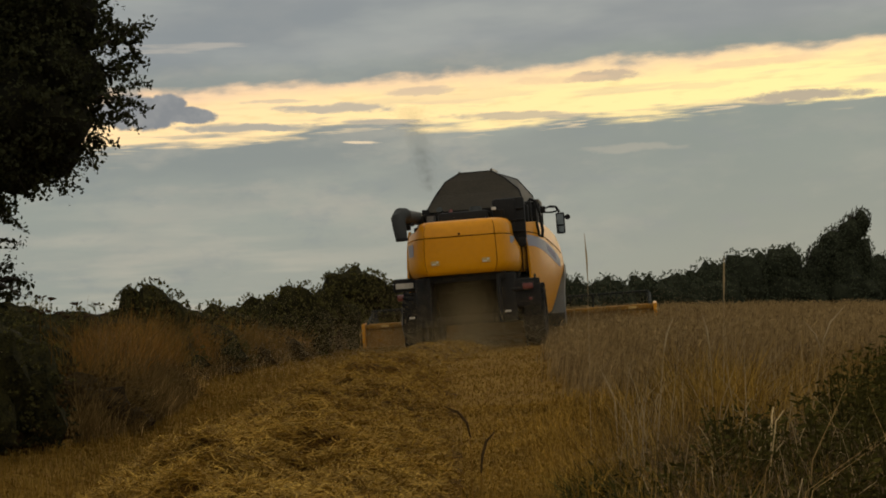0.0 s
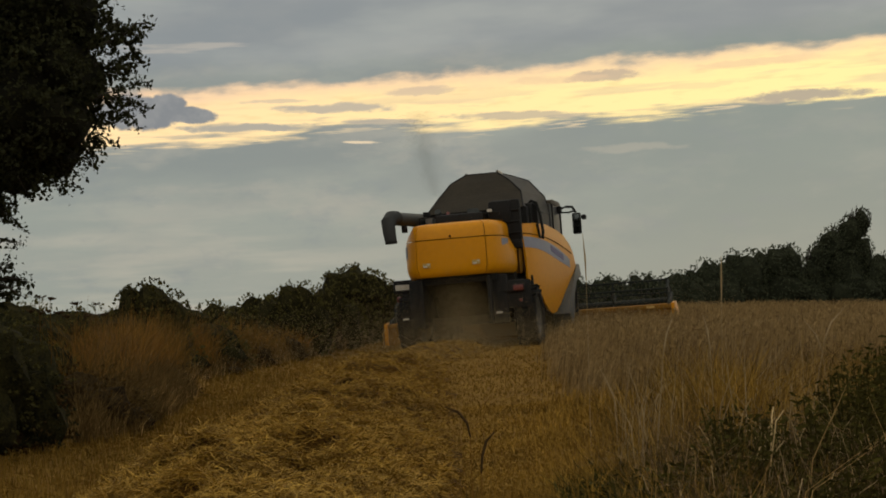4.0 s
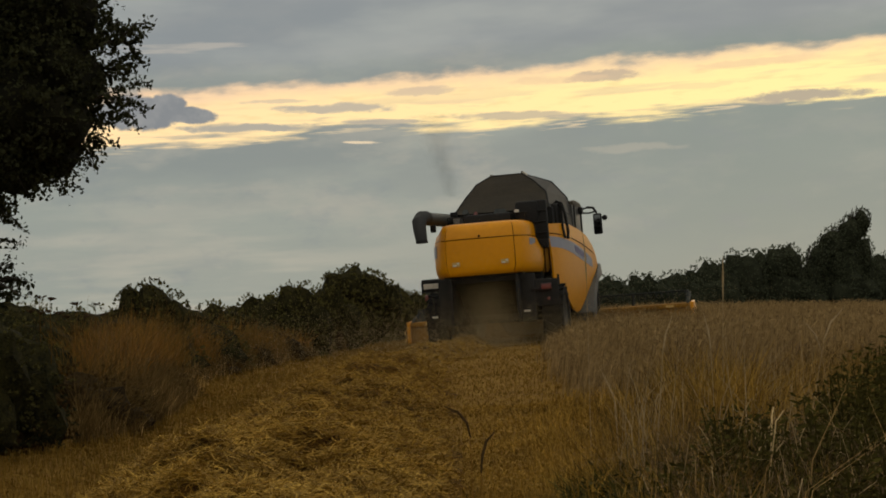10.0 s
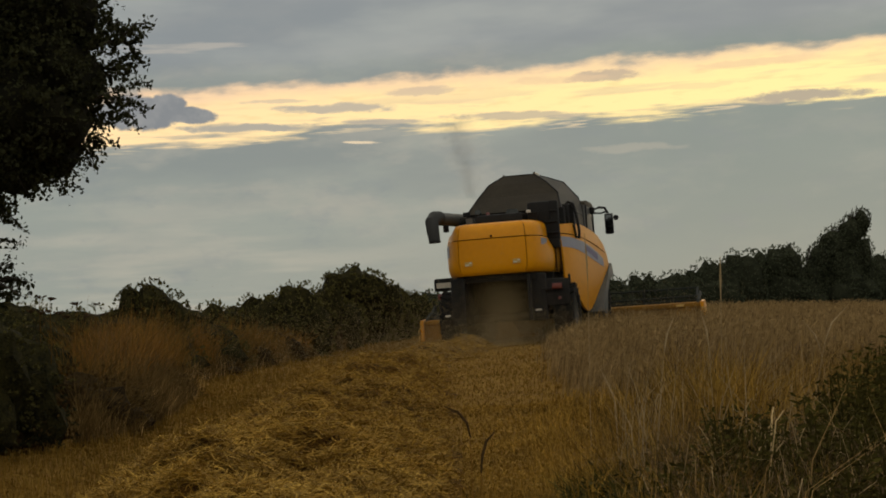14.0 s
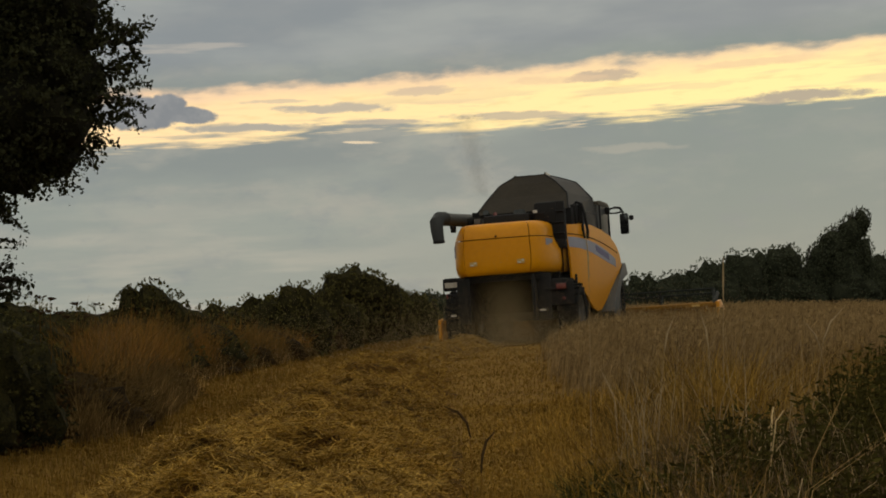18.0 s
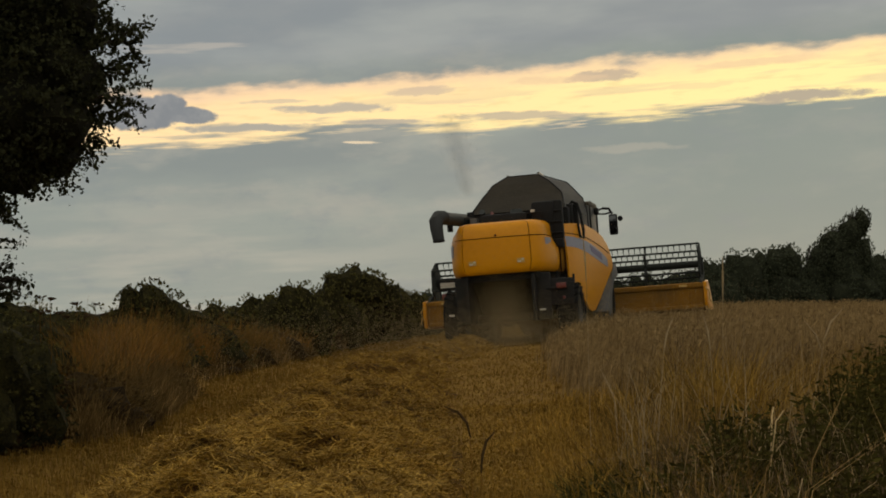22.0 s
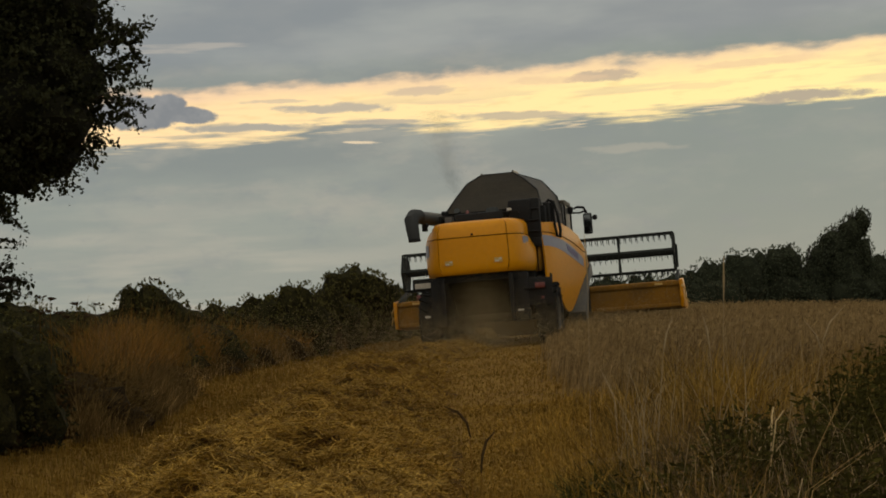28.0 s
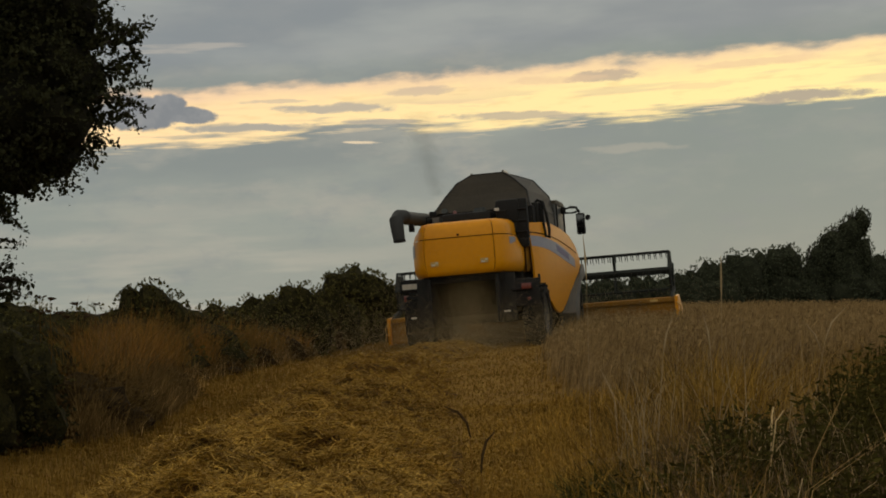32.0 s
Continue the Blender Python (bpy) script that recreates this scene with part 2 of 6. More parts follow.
M = {
    "yellow": mat("yellow_paint", (0.64, 0.264, 0.0), 0.36, 0, (0.53, 0.210, 0.0), 0.8, 9, 0.6, gloss=0.22),
    # dusty yellow, darkened further for the shade on the table's back
    "yellow_dust_shade": mat("dusty_shaded_yellow", (0.27, 0.122, 0.006), 0.7, 0, (0.13, 0.068, 0.014), 1.1, 18, 0.9, gloss=0.2),
    "dark": mat("black_plastic", (0.010, 0.010, 0.010), 0.7, 0, (0.019, 0.018, 0.016), 3, 40, 0.6, gloss=0.2),
    "cover": mat("tank_cover_sheet", (0.046, 0.038, 0.026), 0.7, 0, (0.080, 0.066, 0.042), 1.6, 22, 0.8, 0.1, gloss=0.3),
    "cover_pale": mat("tank_side_sheet", (0.090, 0.088, 0.080), 0.6, 0, (0.060, 0.056, 0.048), 2, 30, 0.6),
    "tube": mat("grey_steel_tube", (0.034, 0.039, 0.037), 0.65, 0.0, (0.022, 0.024, 0.023), 3, 40, 0.6, gloss=0.3),
    "spout": mat("rubber_spout", (0.020, 0.022, 0.022), 0.7, 0.0, (0.035, 0.035, 0.032), 3, 40, 0.6, gloss=0.3),
    "tyre": mat("tyre_rubber", (0.009, 0.009, 0.009), 0.9, 0, (0.015, 0.014, 0.012), 4, 50, 0.7, 0.2, gloss=0.1),
    "rim": mat("dusty_rim", (0.048, 0.045, 0.04), 0.7, 0.0, (0.030, 0.027, 0.022), 4, 40, 0.6),
    "fender": mat("grey_plastic", (0.060, 0.062, 0.060), 0.65, 0, (0.085, 0.075, 0.055), 2, 30, 0.7),
    "decal": mat("lilac_grey_decal", (0.26, 0.26, 0.31), 0.5, 0, (0.2, 0.19, 0.22), 5, 60, 0.5),
    "decal_dark": mat("purple_decal", (0.11, 0.09, 0.19), 0.5),
    "seam": mat("brown_seam", (0.055, 0.022, 0.006), 0.9, 0, (0.03, 0.014, 0.006), 6, 40, 0.6, gloss=0.1),
    "sticker": mat("faded_sticker", (0.50, 0.34, 0.11), 0.6, 0, (0.46, 0.26, 0.04), 30, 90, 0.8),
    "white": mat("white_sticker", (0.62, 0.58, 0.50), 0.6, 0, (0.4, 0.35, 0.25), 30, 90, 0.8),
    "red": mat("red_lens", (0.14, 0.020, 0.010), 0.4, 0, (0.10, 0.014, 0.008), 20, 60, 0.5, coat=0.5),
    "glass": mat("dusty_cab_glass", (0.035, 0.036, 0.034), 0.55, 0, (0.055, 0.052, 0.045), 1.5, 20, 0.6, gloss=0.25),
    "mirror": mat("mirror_glass", (0.20, 0.20, 0.20), 0.06, 1.0),
    "steel": mat("bare_steel", (0.30, 0.30, 0.28), 0.45, 0.7, (0.16, 0.13, 0.10), 6, 70, 0.7),
    "reel": mat("dark_green_grey_reel", (0.018, 0.022, 0.019), 0.75, 0.0, (0.032, 0.032, 0.026), 4, 40, 0.6, gloss=0.2),
    "soil": mat("stubble_soil", (0.205, 0.115, 0.022), 0.95, 0, (0.125, 0.068, 0.013), 0.9, 16, 0.9, 0.3, gloss=0.05),
    "straw": mat("straw", (0.295, 0.168, 0.022), 0.8, 0, (0.125, 0.069, 0.009), 0.8, 20, 0.8, island=0.55, gloss=0.15),
    "straw_bright": mat("bright_straw", (0.43, 0.262, 0.038), 0.75, 0, (0.28, 0.160, 0.028), 2, 30, 0.7, island=0.45, gloss=0.3),
    "litter": mat("chaff_litter", (0.32, 0.198, 0.048), 0.9, 0, (0.25, 0.150, 0.034), 0.5, 6, 0.8, island=0.18, gloss=0.05),
    "straw_gap_shade": mat("straw_gap_shade", (0.085, 0.042, 0.008), 0.95, 0, (0.030, 0.015, 0.004), 3, 30, 0.9, 0.9, gloss=0.04),
    "stubble": mat("stubble_stems", (0.190, 0.112, 0.021), 0.9, 0, (0.115, 0.070, 0.013), 0.5, 6, 0.8, island=0.25, gloss=0.06),
    "crop": mat("ripe_barley", (0.262, 0.176, 0.074), 0.85, 0, (0.160, 0.103, 0.040), 0.6, 10, 0.8, island=0.5, through_light=0.15, gloss=0.12),
    "crop_gap_shade": mat("barley_shade", (0.085, 0.052, 0.018), 0.95, 0, (0.050, 0.030, 0.010), 0.8, 12, 0.9, 0.8, gloss=0.04),
    "grass_dry": mat("dry_tall_grass", (0.15, 0.080, 0.012), 0.85, 0, (0.066, 0.040, 0.008), 0.9, 12, 0.8, island=0.4, through_light=0.12, gloss=0.12),
    "margin": mat("margin_grass", (0.240, 0.146, 0.032), 0.85, 0, (0.075, 0.048, 0.013), 1.2, 12, 0.8, island=0.7, through_light=0.15, gloss=0.15),
    "grass_tall": mat("rusty_tall_grass", (0.25, 0.120, 0.020), 0.85, 0, (0.090, 0.064, 0.018), 0.55, 4, 0.9, island=0.4, through_light=0.12, gloss=0.1),
    "grass_pale": mat("pale_dead_grass", (0.35, 0.23, 0.085), 0.75, 0, (0.24, 0.15, 0.05), 2, 30, 0.8, island=0.4, through_light=0.1, gloss=0.12),
    "grass_red": mat("russet_dock", (0.185, 0.095, 0.018), 0.85, 0, (0.09, 0.05, 0.010), 0.9, 12, 0.8, island=0.4),
    "bleached": mat("bleached_leaf", (0.42, 0.30, 0.14), 0.8, 0, (0.30, 0.21, 0.09), 12, 60, 0.7, island=0.3, thing=0.3, gloss=0.2),
    "weed": mat("weed_leaf", (0.060, 0.052, 0.012), 0.9, 0, (0.030, 0.027, 0.007), 4, 40, 0.7, island=0.5, through_light=0.2, gloss=0.03),
    "dead_stem": mat("tangled_dead_stem", (0.155, 0.105, 0.055), 0.9, 0, (0.065, 0.042, 0.018), 3, 30, 0.8, island=0.6, through_light=0.1, gloss=0.05),
    "dry_stalk": mat("grey_dry_stalk", (0.38, 0.285, 0.155), 0.85, 0, (0.22, 0.155, 0.075), 8, 40, 0.8, gloss=0.1),
    "sward": mat("golden_sward", (0.325, 0.188, 0.030), 0.9, 0, (0.140, 0.084, 0.016), 1.1, 9, 1.0, island=0.6, through_light=0.15, gloss=0.1),
    "dead_stalk": mat("grey_dead_stalk", (0.150, 0.094, 0.032), 0.9, 0, (0.052, 0.036, 0.013), 0.6, 8, 0.9, island=0.45, through_light=0.1, gloss=0.05),
    "brake_light": mat("lit_brake_light", (0.5, 0.08, 0.02), 0.4, glow=(1.0, 0.17, 0.025, 3.2)),
    "brake_rim": mat("lit_brake_rim", (0.4, 0.03, 0.01), 0.4, glow=(1.0, 0.07, 0.01, 0.7)),
    # haze is mixed into both hedge leaf colours; the far one is cooler
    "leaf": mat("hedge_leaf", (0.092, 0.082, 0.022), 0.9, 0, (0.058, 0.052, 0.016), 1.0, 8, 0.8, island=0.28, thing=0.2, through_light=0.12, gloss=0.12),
    "leaf_far_haze": mat("hazed_hedge_leaf", (0.078, 0.088, 0.050), 0.85, 0, (0.056, 0.063, 0.036), 1.0, 8, 0.8, island=0.3, thing=0.2, through_light=0.1, gloss=0.12),
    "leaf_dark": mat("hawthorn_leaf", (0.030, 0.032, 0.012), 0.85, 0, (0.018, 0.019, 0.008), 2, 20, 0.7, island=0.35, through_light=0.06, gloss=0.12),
    "bramble": mat("bramble_leaf", (0.062, 0.042, 0.014), 0.9, 0, (0.095, 0.054, 0.018), 1.2, 10, 0.9, island=0.5, through_light=0.1, gloss=0.04),
    # heart blobs: the dark between leaves is put into these colours
    "heart_brown": mat("brown_inner_shade", (0.050, 0.034, 0.014), 0.95, 0, (0.016, 0.011, 0.006), 7, 30, 1.0, 1.0, gloss=0.03),
    "heart_green": mat("green_inner_shade", (0.034, 0.030, 0.010), 0.95, 0, (0.006, 0.006, 0.003), 9, 38, 1.0, 1.0, gloss=0.05),
    "heart_far": mat("far_inner_shade", (0.034, 0.038, 0.022), 0.95, 0, (0.012, 0.014, 0.009), 5, 20, 1.0, 1.0, gloss=0.05),
    "shade": mat("crown_inner_shade", (0.016, 0.015, 0.007), 0.95, 0, (0.008, 0.008, 0.005), 3, 20, 0.8, gloss=0.1),
    "bark": mat("bark", (0.050, 0.042, 0.030), 0.9, 0, (0.025, 0.02, 0.015), 6, 40, 0.8, 0.5),
    "ear": mat("dark_ear", (0.06, 0.036, 0.015), 0.9, 0, (0.03, 0.018, 0.008), 30, 200, 0.7, gloss=0.1),
    "chaff": mat("chaff", (0.32, 0.235, 0.108), 0.9, 0, (0.23, 0.168, 0.076), 2, 20, 0.7, island=0.35),
    "dust": mat("dust", (0.35, 0.265, 0.135), 1.0, 0, (0.29, 0.215, 0.11), 2, 20, 0.5),
    "smoke": mat("exhaust_soot", (0.06, 0.055, 0.05), 1.0, 0, (0.04, 0.04, 0.035), 2, 20, 0.5),
}

# ------------------------------------------------------------------ mesh helpers


def fast_mesh(name, verts, faces, material):
    """A mesh from arrays: faces all with the same number of corners."""
    me = bpy.data.meshes.new(name)
    verts, faces = np.asarray(verts, dtype=np.float32), np.asarray(faces, dtype=np.int32)
    k = faces.shape[1]
    me.vertices.add(len(verts))
    me.vertices.foreach_set("co", verts.ravel())
    me.loops.add(faces.size)
    me.loops.foreach_set("vertex_index", faces.ravel())
    me.polygons.add(len(faces))
    me.polygons.foreach_set("loop_start", np.arange(0, faces.size, k, dtype=np.int32))
    me.update(calc_edges=True)
    me.materials.append(material)
    return me


def part(name, bm, material, parent=None, label="", smooth=30):
    """Links a bmesh as one mesh object under a thing or under a part."""
    bmesh.ops.recalc_face_normals(bm, faces=bm.faces)
    me = bpy.data.meshes.new(name)
    bm.to_mesh(me)
    bm.free()
    me.materials.append(material)
    if smooth:
        me.shade_smooth()
        me.set_sharp_from_angle(angle=radians(smooth))
    ob = new(name, me)
    ob.parent = parent
    return tagged(ob, label)


def thing(name, label, category, m=None, group="", kind=""):
    ob = new(name)
    ob.matrix_basis = m or Matrix.Identity(4)
    return tagged(ob, label, category, group, kind)


def box(bm, x0, x1, y0, y1, z0, z1, bevel=0.0, m=None):
    r = bmesh.ops.create_cube(bm, size=1.0)
    vs = r["verts"]
    for v in vs:
        v.co = Vector(((x0 + x1) / 2 + v.co.x * (x1 - x0), (y0 + y1) / 2 + v.co.y * (y1 - y0), (z0 + z1) / 2 + v.co.z * (z1 - z0)))
    if bevel:
        es = list({e for v in vs for e in v.link_edges})
        r = bmesh.ops.bevel(bm, geom=es, offset=bevel, segments=2, affect="EDGES", profile=0.6)
        vs = list({v for f in r["faces"] for v in f.verts} | {v for v in vs if v.is_valid})
    if m:
        bmesh.ops.transform(bm, matrix=m, verts=[v for v in vs if v.is_valid])
    return bm


def boxed(*a, **k):
    return box(bmesh.new(), *a, **k)


def rod(bm, p0, p1, r0, r1=None, seg=10):
    """A tapered rod with closed ends from p0 to p1."""
    r1 = r0 if r1 is None else r1
    p0, p1 = Vector(p0), Vector(p1)
    q = (p1 - p0).to_track_quat("Z", "Y")
    rings = []
    for p, r in ((p0, r0), (p1, r1)):
        rings.append([bm.verts.new(p + q @ Vector((r * math.cos(2 * math.pi * i / seg), r * math.sin(2 * math.pi * i / seg), 0))) for i in range(seg)])
    for i in range(seg):
        j = (i + 1) % seg
        bm.faces.new((rings[0][i], rings[0][j], rings[1][j], rings[1][i]))
    bm.faces.new(rings[0][::-1])
    bm.faces.new(rings[1])
    return bm


def pipe(bm, pts, radii, seg=10):
    """A bent tube through pts with mitred joints."""
    pts = [Vector(p) for p in pts]
    rings = []
    for i, p in enumerate(pts):
        d = (pts[min(i + 1, len(pts) - 1)] - pts[max(i - 1, 0)]).normalized()
        q = d.to_track_quat("Z", "Y")
        r = radii[i] if hasattr(radii, "__len__") else radii
        rings.append([bm.verts.new(p + q @ Vector((r * math.cos(2 * math.pi * k / seg), r * math.sin(2 * math.pi * k / seg), 0))) for k in range(seg)])
    for a, b in zip(rings, rings[1:]):
        best = min(range(seg), key=lambda s: (b[s].co - a[0].co).length)
        b[:] = b[best:] + b[:best]
        for k in range(seg):
            j = (k + 1) % seg
            bm.faces.new((a[k], a[j], b[j], b[k]))
    bm.faces.new(rings[0][::-1])
    bm.faces.new(rings[-1])
    return bm


def slab(pts, x0, x1, bevel=0.0):
    """A plate in the plane y, z with the outline pts, from x0 to x1."""
    bm = bmesh.new()
    a = [bm.verts.new((x0, y, z)) for y, z in pts]
    b = [bm.verts.new((x1, y, z)) for y, z in pts]
    n = len(pts)
    for i in range(n):
        j = (i + 1) % n
        bm.faces.new((a[i], a[j], b[j], b[i]))
    caps = [bm.faces.new(a[::-1]), bm.faces.new(b)]
    if not bevel:
        bmesh.ops.triangulate(bm, faces=caps)
    if bevel:
        bmesh.ops.bevel(bm, geom=list(bm.edges), offset=bevel, segments=2, affect="EDGES", profile=0.6)
    return bm


def cut(bm):
    """Slices a plate at several heights and lengths so that it can be bent."""
    for y in (1.7, 1.9, 2.15, 2.5, 3.0, 3.6):
        bmesh.ops.bisect_plane(bm, geom=list(bm.verts) + list(bm.edges) + list(bm.faces), plane_co=(0, y, 0), plane_no=(0, 1, 0))
    for k in range(1, 12):
        bmesh.ops.bisect_plane(bm, geom=list(bm.verts) + list(bm.edges) + list(bm.faces), plane_co=(0, 0, 0.6 + 0.19 * k), plane_no=(0, 0, 1))
    return bm


def loft(rows, closed=False, thick=0.0):
    """A skin through rows of points, with a thickness."""
    bm = bmesh.new()
    vs = [[bm.verts.new(p) for p in r] for r in rows]
    for a, b in zip(vs, vs[1:]):
        n = len(a)
        for i in range(n if closed else n - 1):
            j = (i + 1) % n
            bm.faces.new((a[i], a[j], b[j], b[i]))
    if thick:
        bmesh.ops.recalc_face_normals(bm, faces=bm.faces)
        bmesh.ops.solidify(bm, geom=list(bm.faces), thickness=thick)
    return bm


# ------------------------------------------------------------------ the ground


def lie(x, y):
    """Height of the field: it leans up to the east and rises gently to a brow."""
    u = np.asarray(x, dtype=float) - 0.9
    v = np.asarray(y, dtype=float) - 36
    z = 0.89 + 0.073 * np.where(u > 0, 7 * np.tanh(u / 7), 6 * np.tanh(u / 6))
    z = z + np.where(v > 0, 0.0085 * 60 * np.tanh(v / 60), 0.0085 * v)
    return z + 0.018 * np.sin(x * 1.3 + 0.4 * y) * np.cos(0.5 * y - 0.3 * x) + 0.012 * np.sin(2.9 * x) * np.sin(1.7 * y + 1)


def sheet(name, xs, ys, height, material):
    X, Y = np.meshgrid(xs, ys)
    V = np.stack([X.ravel(), Y.ravel(), height(X, Y).ravel()], 1)
    nx, ny = len(xs), len(ys)
    i = (np.arange(ny - 1)[:, None] * nx + np.arange(nx - 1)[None, :]).ravel()
    me = fast_mesh(name, V, np.stack([i, i + 1, i + nx + 1, i + nx], 1), material)
    me.shade_smooth()
    return new(name, me)


gx = np.concatenate([[-900, -500, -250, -120, -60, -30, -18], np.arange(-12, 12.01, 0.25), [14, 17, 21, 26, 32, 45, 70, 120, 250, 500, 900]])
gy = np.concatenate([[-300, -120, -50, -20, -8], np.arange(-2, 50.01, 0.3), [52, 55, 59, 64, 70, 78, 88, 100, 130, 180, 260, 400, 700, 1200]])
tagged(sheet("ground", gx, gy, lie, M["soil"]), "sloping harvested field of brown soil and short stubble", "field", kind="structure")

rng = np.random.default_rng(7)


def swath_mid(y):
    return -0.95 + 1.9 / (1 + np.exp(-(y - 31.5) / 2.3)) * 0.85


def swath_half(y):
    return 0.95 - 0.35 / (1 + np.exp(-(y - 27) / 3.0))


TUFTS = np.random.default_rng(19).uniform(0, 1, (520, 5))


def wads(x, y):
    """Overlapping wads of straw: their height at a place, and how near it is to a crest."""
    high, crest = np.zeros(np.shape(x)), np.zeros(np.shape(x))
    for a, b, c, d, e in TUFTS:
        cy = 6.0 + 30 * a ** 1.5
        cx = swath_mid(cy) + (b - 0.5) * 2.1 * swath_half(cy)
        q = ((x - cx + (e - 0.5) * (y - cy)) / (0.13 + 0.20 * c)) ** 2 + ((y - cy) / (0.14 + 0.16 * c)) ** 2
        k = np.clip(1 - q, 0, 1)
        h = (0.07 + 0.15 * d) * k ** 0.6
        crest = np.where(h > high, k, crest)
        high = np.maximum(high, h)
    return high * np.clip(1 - (y - 20) / 12, 0.12, 1), crest


def swath_top(x, y):
    """Height of the straw row over the ground; it frays at its edges."""
    r = np.abs(x - swath_mid(y)) / swath_half(y)
    lump = 0.13 * np.sin(1.9 * y + 1.3 * x) * np.sin(2.7 * x + 0.7 * y) + 0.08 * np.sin(5.1 * y) * np.cos(4.3 * x + y) + 0.045 * np.sin(9.3 * y + 3 * x) * np.sin(8.1 * x - 2 * y)
    return np.clip((1 - r ** 2.2), 0, 1) * (0.20 + lump * 0.7) + wads(x, y)[0] * np.clip(1.25 - r, 0, 1) ** 0.4


def straws(n, P, length, width, flat=0.35, bend=0.1):
    """Strips of straw lying at P, each of two bent halves."""
    az = rng.uniform(0, 2 * np.pi, n)
    el = rng.normal(0, flat, n)
    d = np.stack([np.cos(az) * np.cos(el), np.sin(az) * np.cos(el), np.sin(el)], 1)
    side = np.cross(d, np.array([0, 0, 1.0]) + rng.normal(0, 0.5, (n, 3)))
    side /= np.linalg.norm(side, axis=1)[:, None] + 1e-9
    l, w = length[:, None] / 2, width[:, None] / 2
    kink = rng.normal(0, 1, (n, 3)) * length[:, None] * bend
    V = np.stack([P - d * l + side * w, P - d * l - side * w, P + kink + side * w, P + kink - side * w, P + d * l + side * w * 0.6, P + d * l - side * w * 0.6], 1)
    b = np.arange(n)[:, None] * 6
    Fc = np.concatenate([b + [0, 1, 3, 2], b + [2, 3, 5, 4]], 0)
    return V.reshape(-1, 3), Fc


def blades(P, h, w, lean, droop=0.3, way=None):
    """Upright blades from P: three cross-sections, bowed over towards their tips."""
    n = len(P)
    az = rng.uniform(0, 2 * np.pi, n) if way is None else way + rng.normal(0, 0.6, n)
    d = np.stack([np.cos(az), np.sin(az), np.zeros(n)], 1)
    s = np.stack([np.cos(rng.uniform(-0.9, 0.9, n)), np.sin(rng.uniform(-0.9, 0.9, n)), np.zeros(n)], 1)
    h, w, lean = h[:, None], w[:, None], lean[:, None]
    up = np.array([0, 0, 1.0])
    mid = P + up * h * 0.55 + d * lean * h * 0.35
    tip = P + up * h * (1 - droop * lean) + d * lean * h * (1.0 + droop)
    V = np.stack([P - s * w / 2, P + s * w / 2, mid - s * w * 0.4, mid + s * w * 0.4, tip - s * w * 0.08, tip + s * w * 0.08], 1)
    b = np.arange(n)[:, None] * 6
    return V.reshape(-1, 3), np.concatenate([b + [0, 1, 3, 2], b + [2, 3, 5, 4]], 0)


def quads(C, size, rng_=None, aspect=0.6, flat=1.0):
    """Loose leaves at C: folded diamonds, turned every way."""
    r = rng_ or rng
    n = len(C)
    a = r.normal(0, 1, (n, 3))
    a[:, 2] *= flat
    a /= np.linalg.norm(a, axis=1)[:, None]
    b = np.cross(a, r.normal(0, 1, (n, 3)))
    b /= np.linalg.norm(b, axis=1)[:, None]
    c = np.cross(a, b)
    s = size[:, None]
    V = np.stack([C - a * s, C + b * s * aspect + c * s * 0.2, C + a * s, C - b * s * aspect + c * s * 0.2], 1)
    return V.reshape(-1, 3), np.arange(n)[:, None] * 4 + np.array([0, 1, 2, 3])


def joined(*vf):
    off, V, Fc = 0, [], []
    for v, f in vf:
        V.append(v), Fc.append(f + off)
        off += len(v)
    return np.concatenate(V), np.concatenate(Fc)


def stuff(name, vf, material, label, category):
    return tagged(new(name, fast_mesh(name, *vf, material)), label, category, kind="stuff")


def near_d(n, y0, y1, power=1.0):
    """Distances more crowded near the viewer's end of a strip."""
    u = rng.uniform(0, 1, n)
    k = 1 - power
    return (y0 ** k + u * (y1 ** k - y0 ** k)) ** (1 / k) if abs(k) > 1e-6 else y0 * (y1 / y0) ** u


